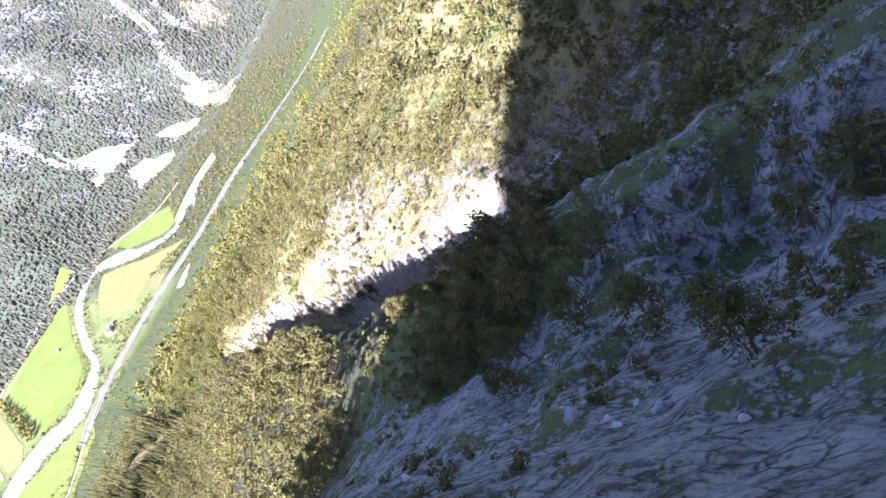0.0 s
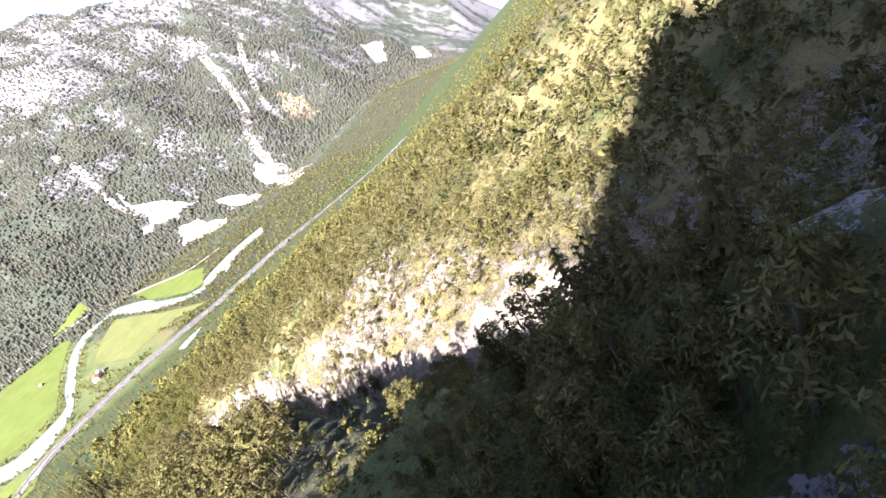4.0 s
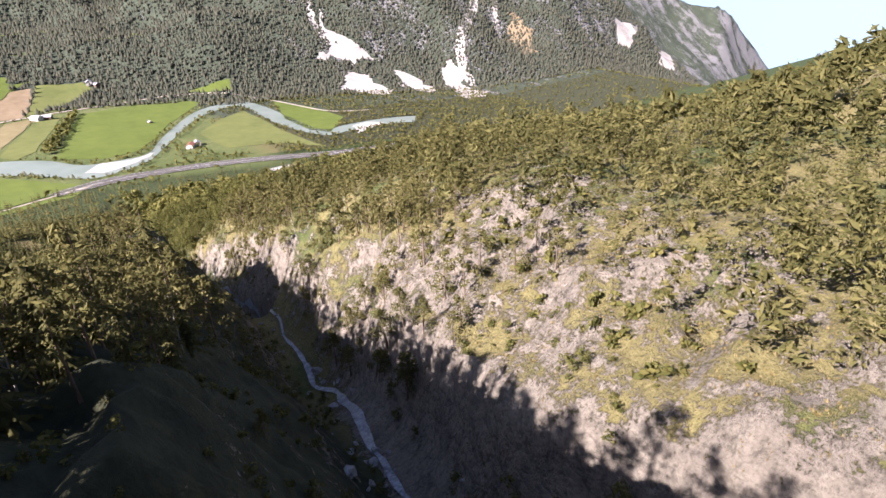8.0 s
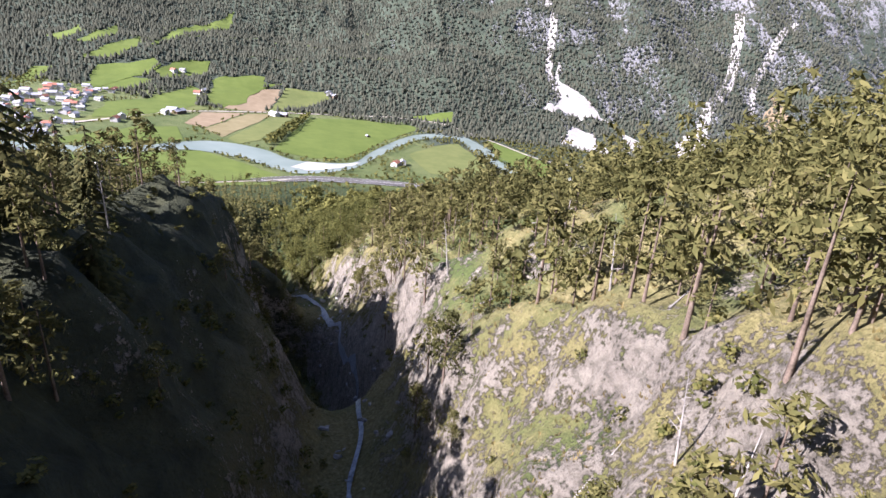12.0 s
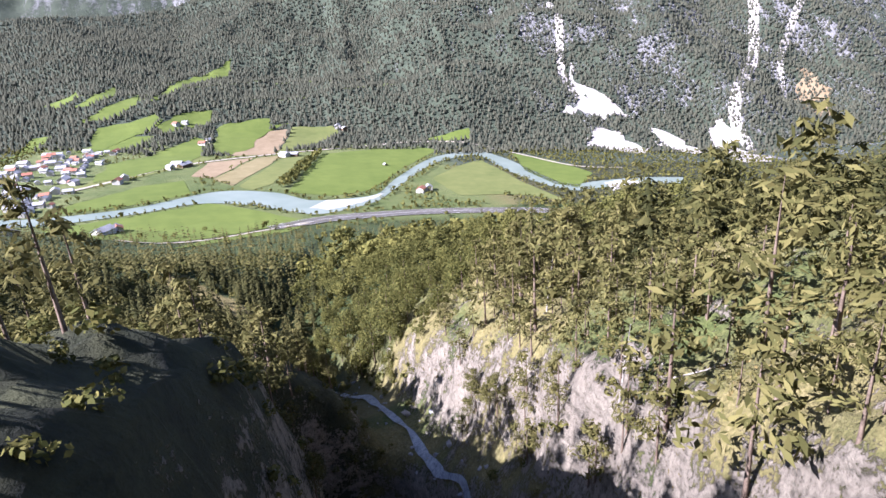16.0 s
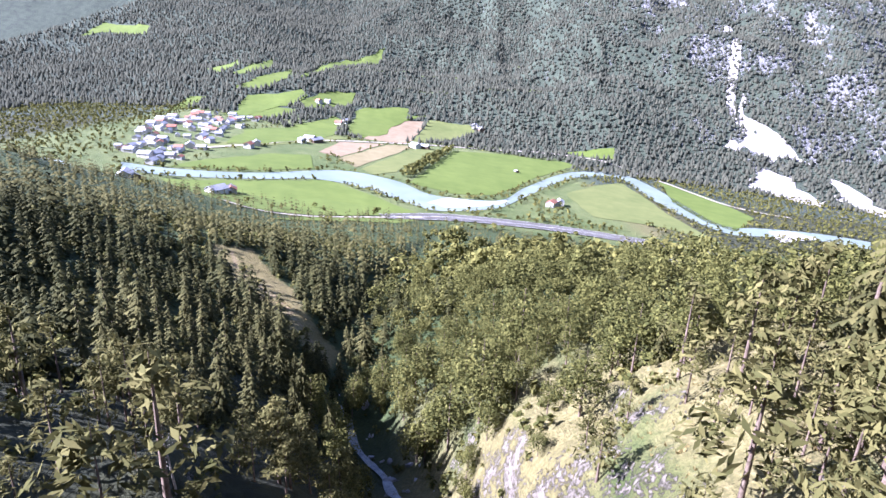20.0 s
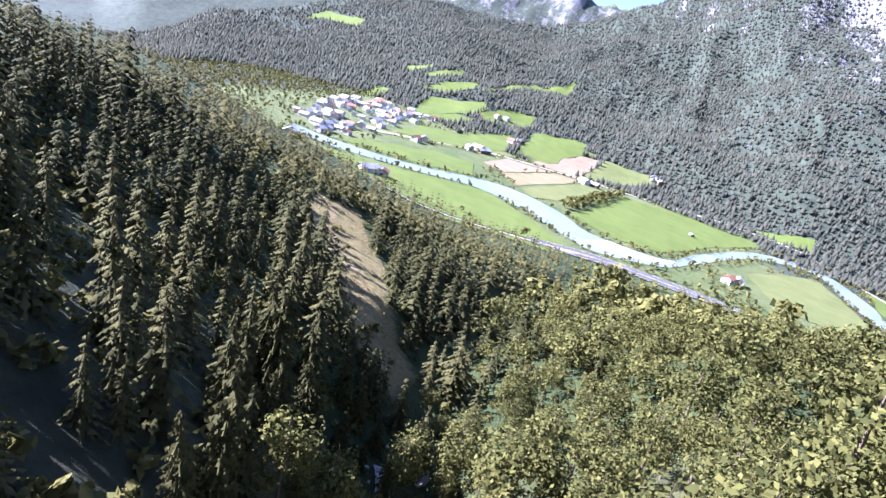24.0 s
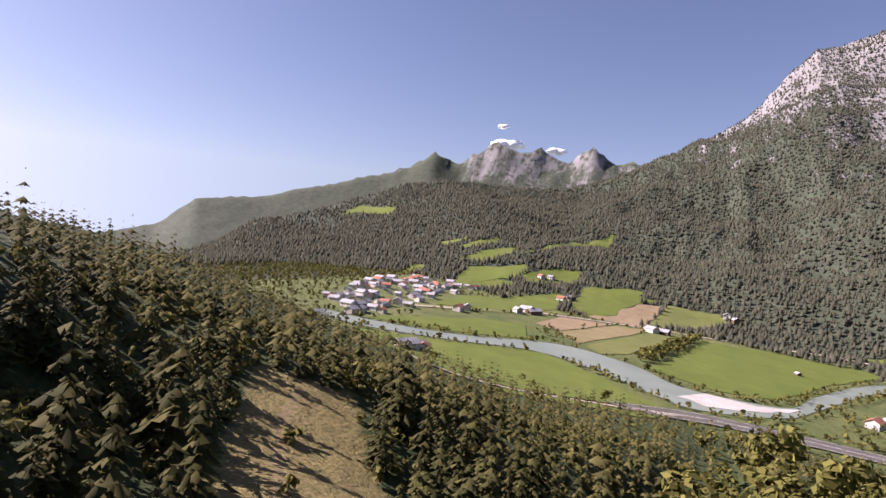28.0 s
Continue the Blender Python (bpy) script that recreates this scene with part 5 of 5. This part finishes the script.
def fallen_log(seed):
    """A stripped grey trunk with stubs of branches, length 1, lying along x."""
    g = np.random.default_rng(seed)
    top = new("fallen_log")
    top.empty_display_size = 0.3
    v, f = stem(1.0, 0.016, 8, 0.03)
    mesh_object("trunk", v[:, [2, 1, 0]], f[:, ::-1], M_DEADWOOD, top)
    for k in range(7):
        s0, a, l = 0.25 + 0.7 * (k + g.random()) / 7, g.uniform(0, 3.1), 0.05 + 0.06 * g.random()
        d0 = np.array([0.5, np.cos(a), np.sin(a)])
        q = np.array([0.004, 0, 0])
        b0 = np.array([s0, 0, 0.03 * s0 * s0])
        vv = np.array([b0 + q, b0 - q, b0 + np.array([0, 0.004, 0.004]), b0 + d0 * l])
        mesh_object("branch", vv, [(0, 1, 3), (1, 2, 3), (2, 0, 3), (0, 2, 1)], M_DEADWOOD, top)
    return tagged(top, "stripped pale trunk lying on the dry grass slope", "fallen log", "fallen trunks on the sunny slope")


for k in range(16):
    x, y = float(rng.uniform(14, 40)), float(-185 + 11.5 * k + rng.uniform(-4, 4))
    turn, long = float(rng.uniform(-60, 60)), float(rng.uniform(5, 10))
    x1, y1 = x + long * math.cos(math.radians(turn)), y + long * math.sin(math.radians(turn))
    za, zb = (float(q) for q in mesh_z(np.array([x, x1]), np.array([y, y1])))
    log = fallen_log(400 + k)
    log.matrix_world = pose(x, y, za + 0.15, 0, -math.degrees(math.atan2(zb - za, long)), turn) @ Matrix.Scale(long, 4)


CLOUDS = [(-1260, 4291, 845, 230, 75, 0), (-922, 4384, 815, 120, 50, 0), (-1295, 4255, 970, 70, 30, 0), (3321, 3740, 850, 420, 150, 38), (3560, 3500, 690, 90, 45, 38)]
# ------------------------------------------------------------ small clouds over the far peaks
def cloud(x, y, z, long, high, lean, seed):
    g = np.random.default_rng(seed)
    bm = bmesh.new()
    for k in range(26):
        s = (k + 0.5) / 13 - 1 + g.normal() * 0.03
        r = high * (0.36 + 0.16 * g.random()) * (1 - 0.7 * s * s)
        at = Matrix.Translation((s * long / 2, g.normal() * high * 0.3, g.normal() * high * 0.06)) @ Matrix.Diagonal((1.9, 1.2, 1.0, 1.0))
        bmesh.ops.create_icosphere(bm, subdivisions=3, radius=r, matrix=at)
    for v in bm.verts:
        push = float(fbm(v.co.x + seed * 90, v.co.z * 1.7 + v.co.y, high * 0.5, 3, False, 61))
        v.co += Vector((0.05, 0.03, 0.05)) * high * push
    me = bpy.data.meshes.new("cloud")
    bm.to_mesh(me)
    bm.free()
    me.materials.append(M_CLOUD)
    me.shade_smooth()
    ob = new("cloud", me)
    ob.matrix_world = pose(x, y, z, 0, lean, math.degrees(math.atan2(-x, y)))
    tagged(ob, "small white fair-weather cloud above the rocky peaks", "cloud", "clouds over the peaks")


for k, (x, y, z, long, high, lean) in enumerate(CLOUDS):
    cloud(x, y, z, long, high, lean, 300 + k)
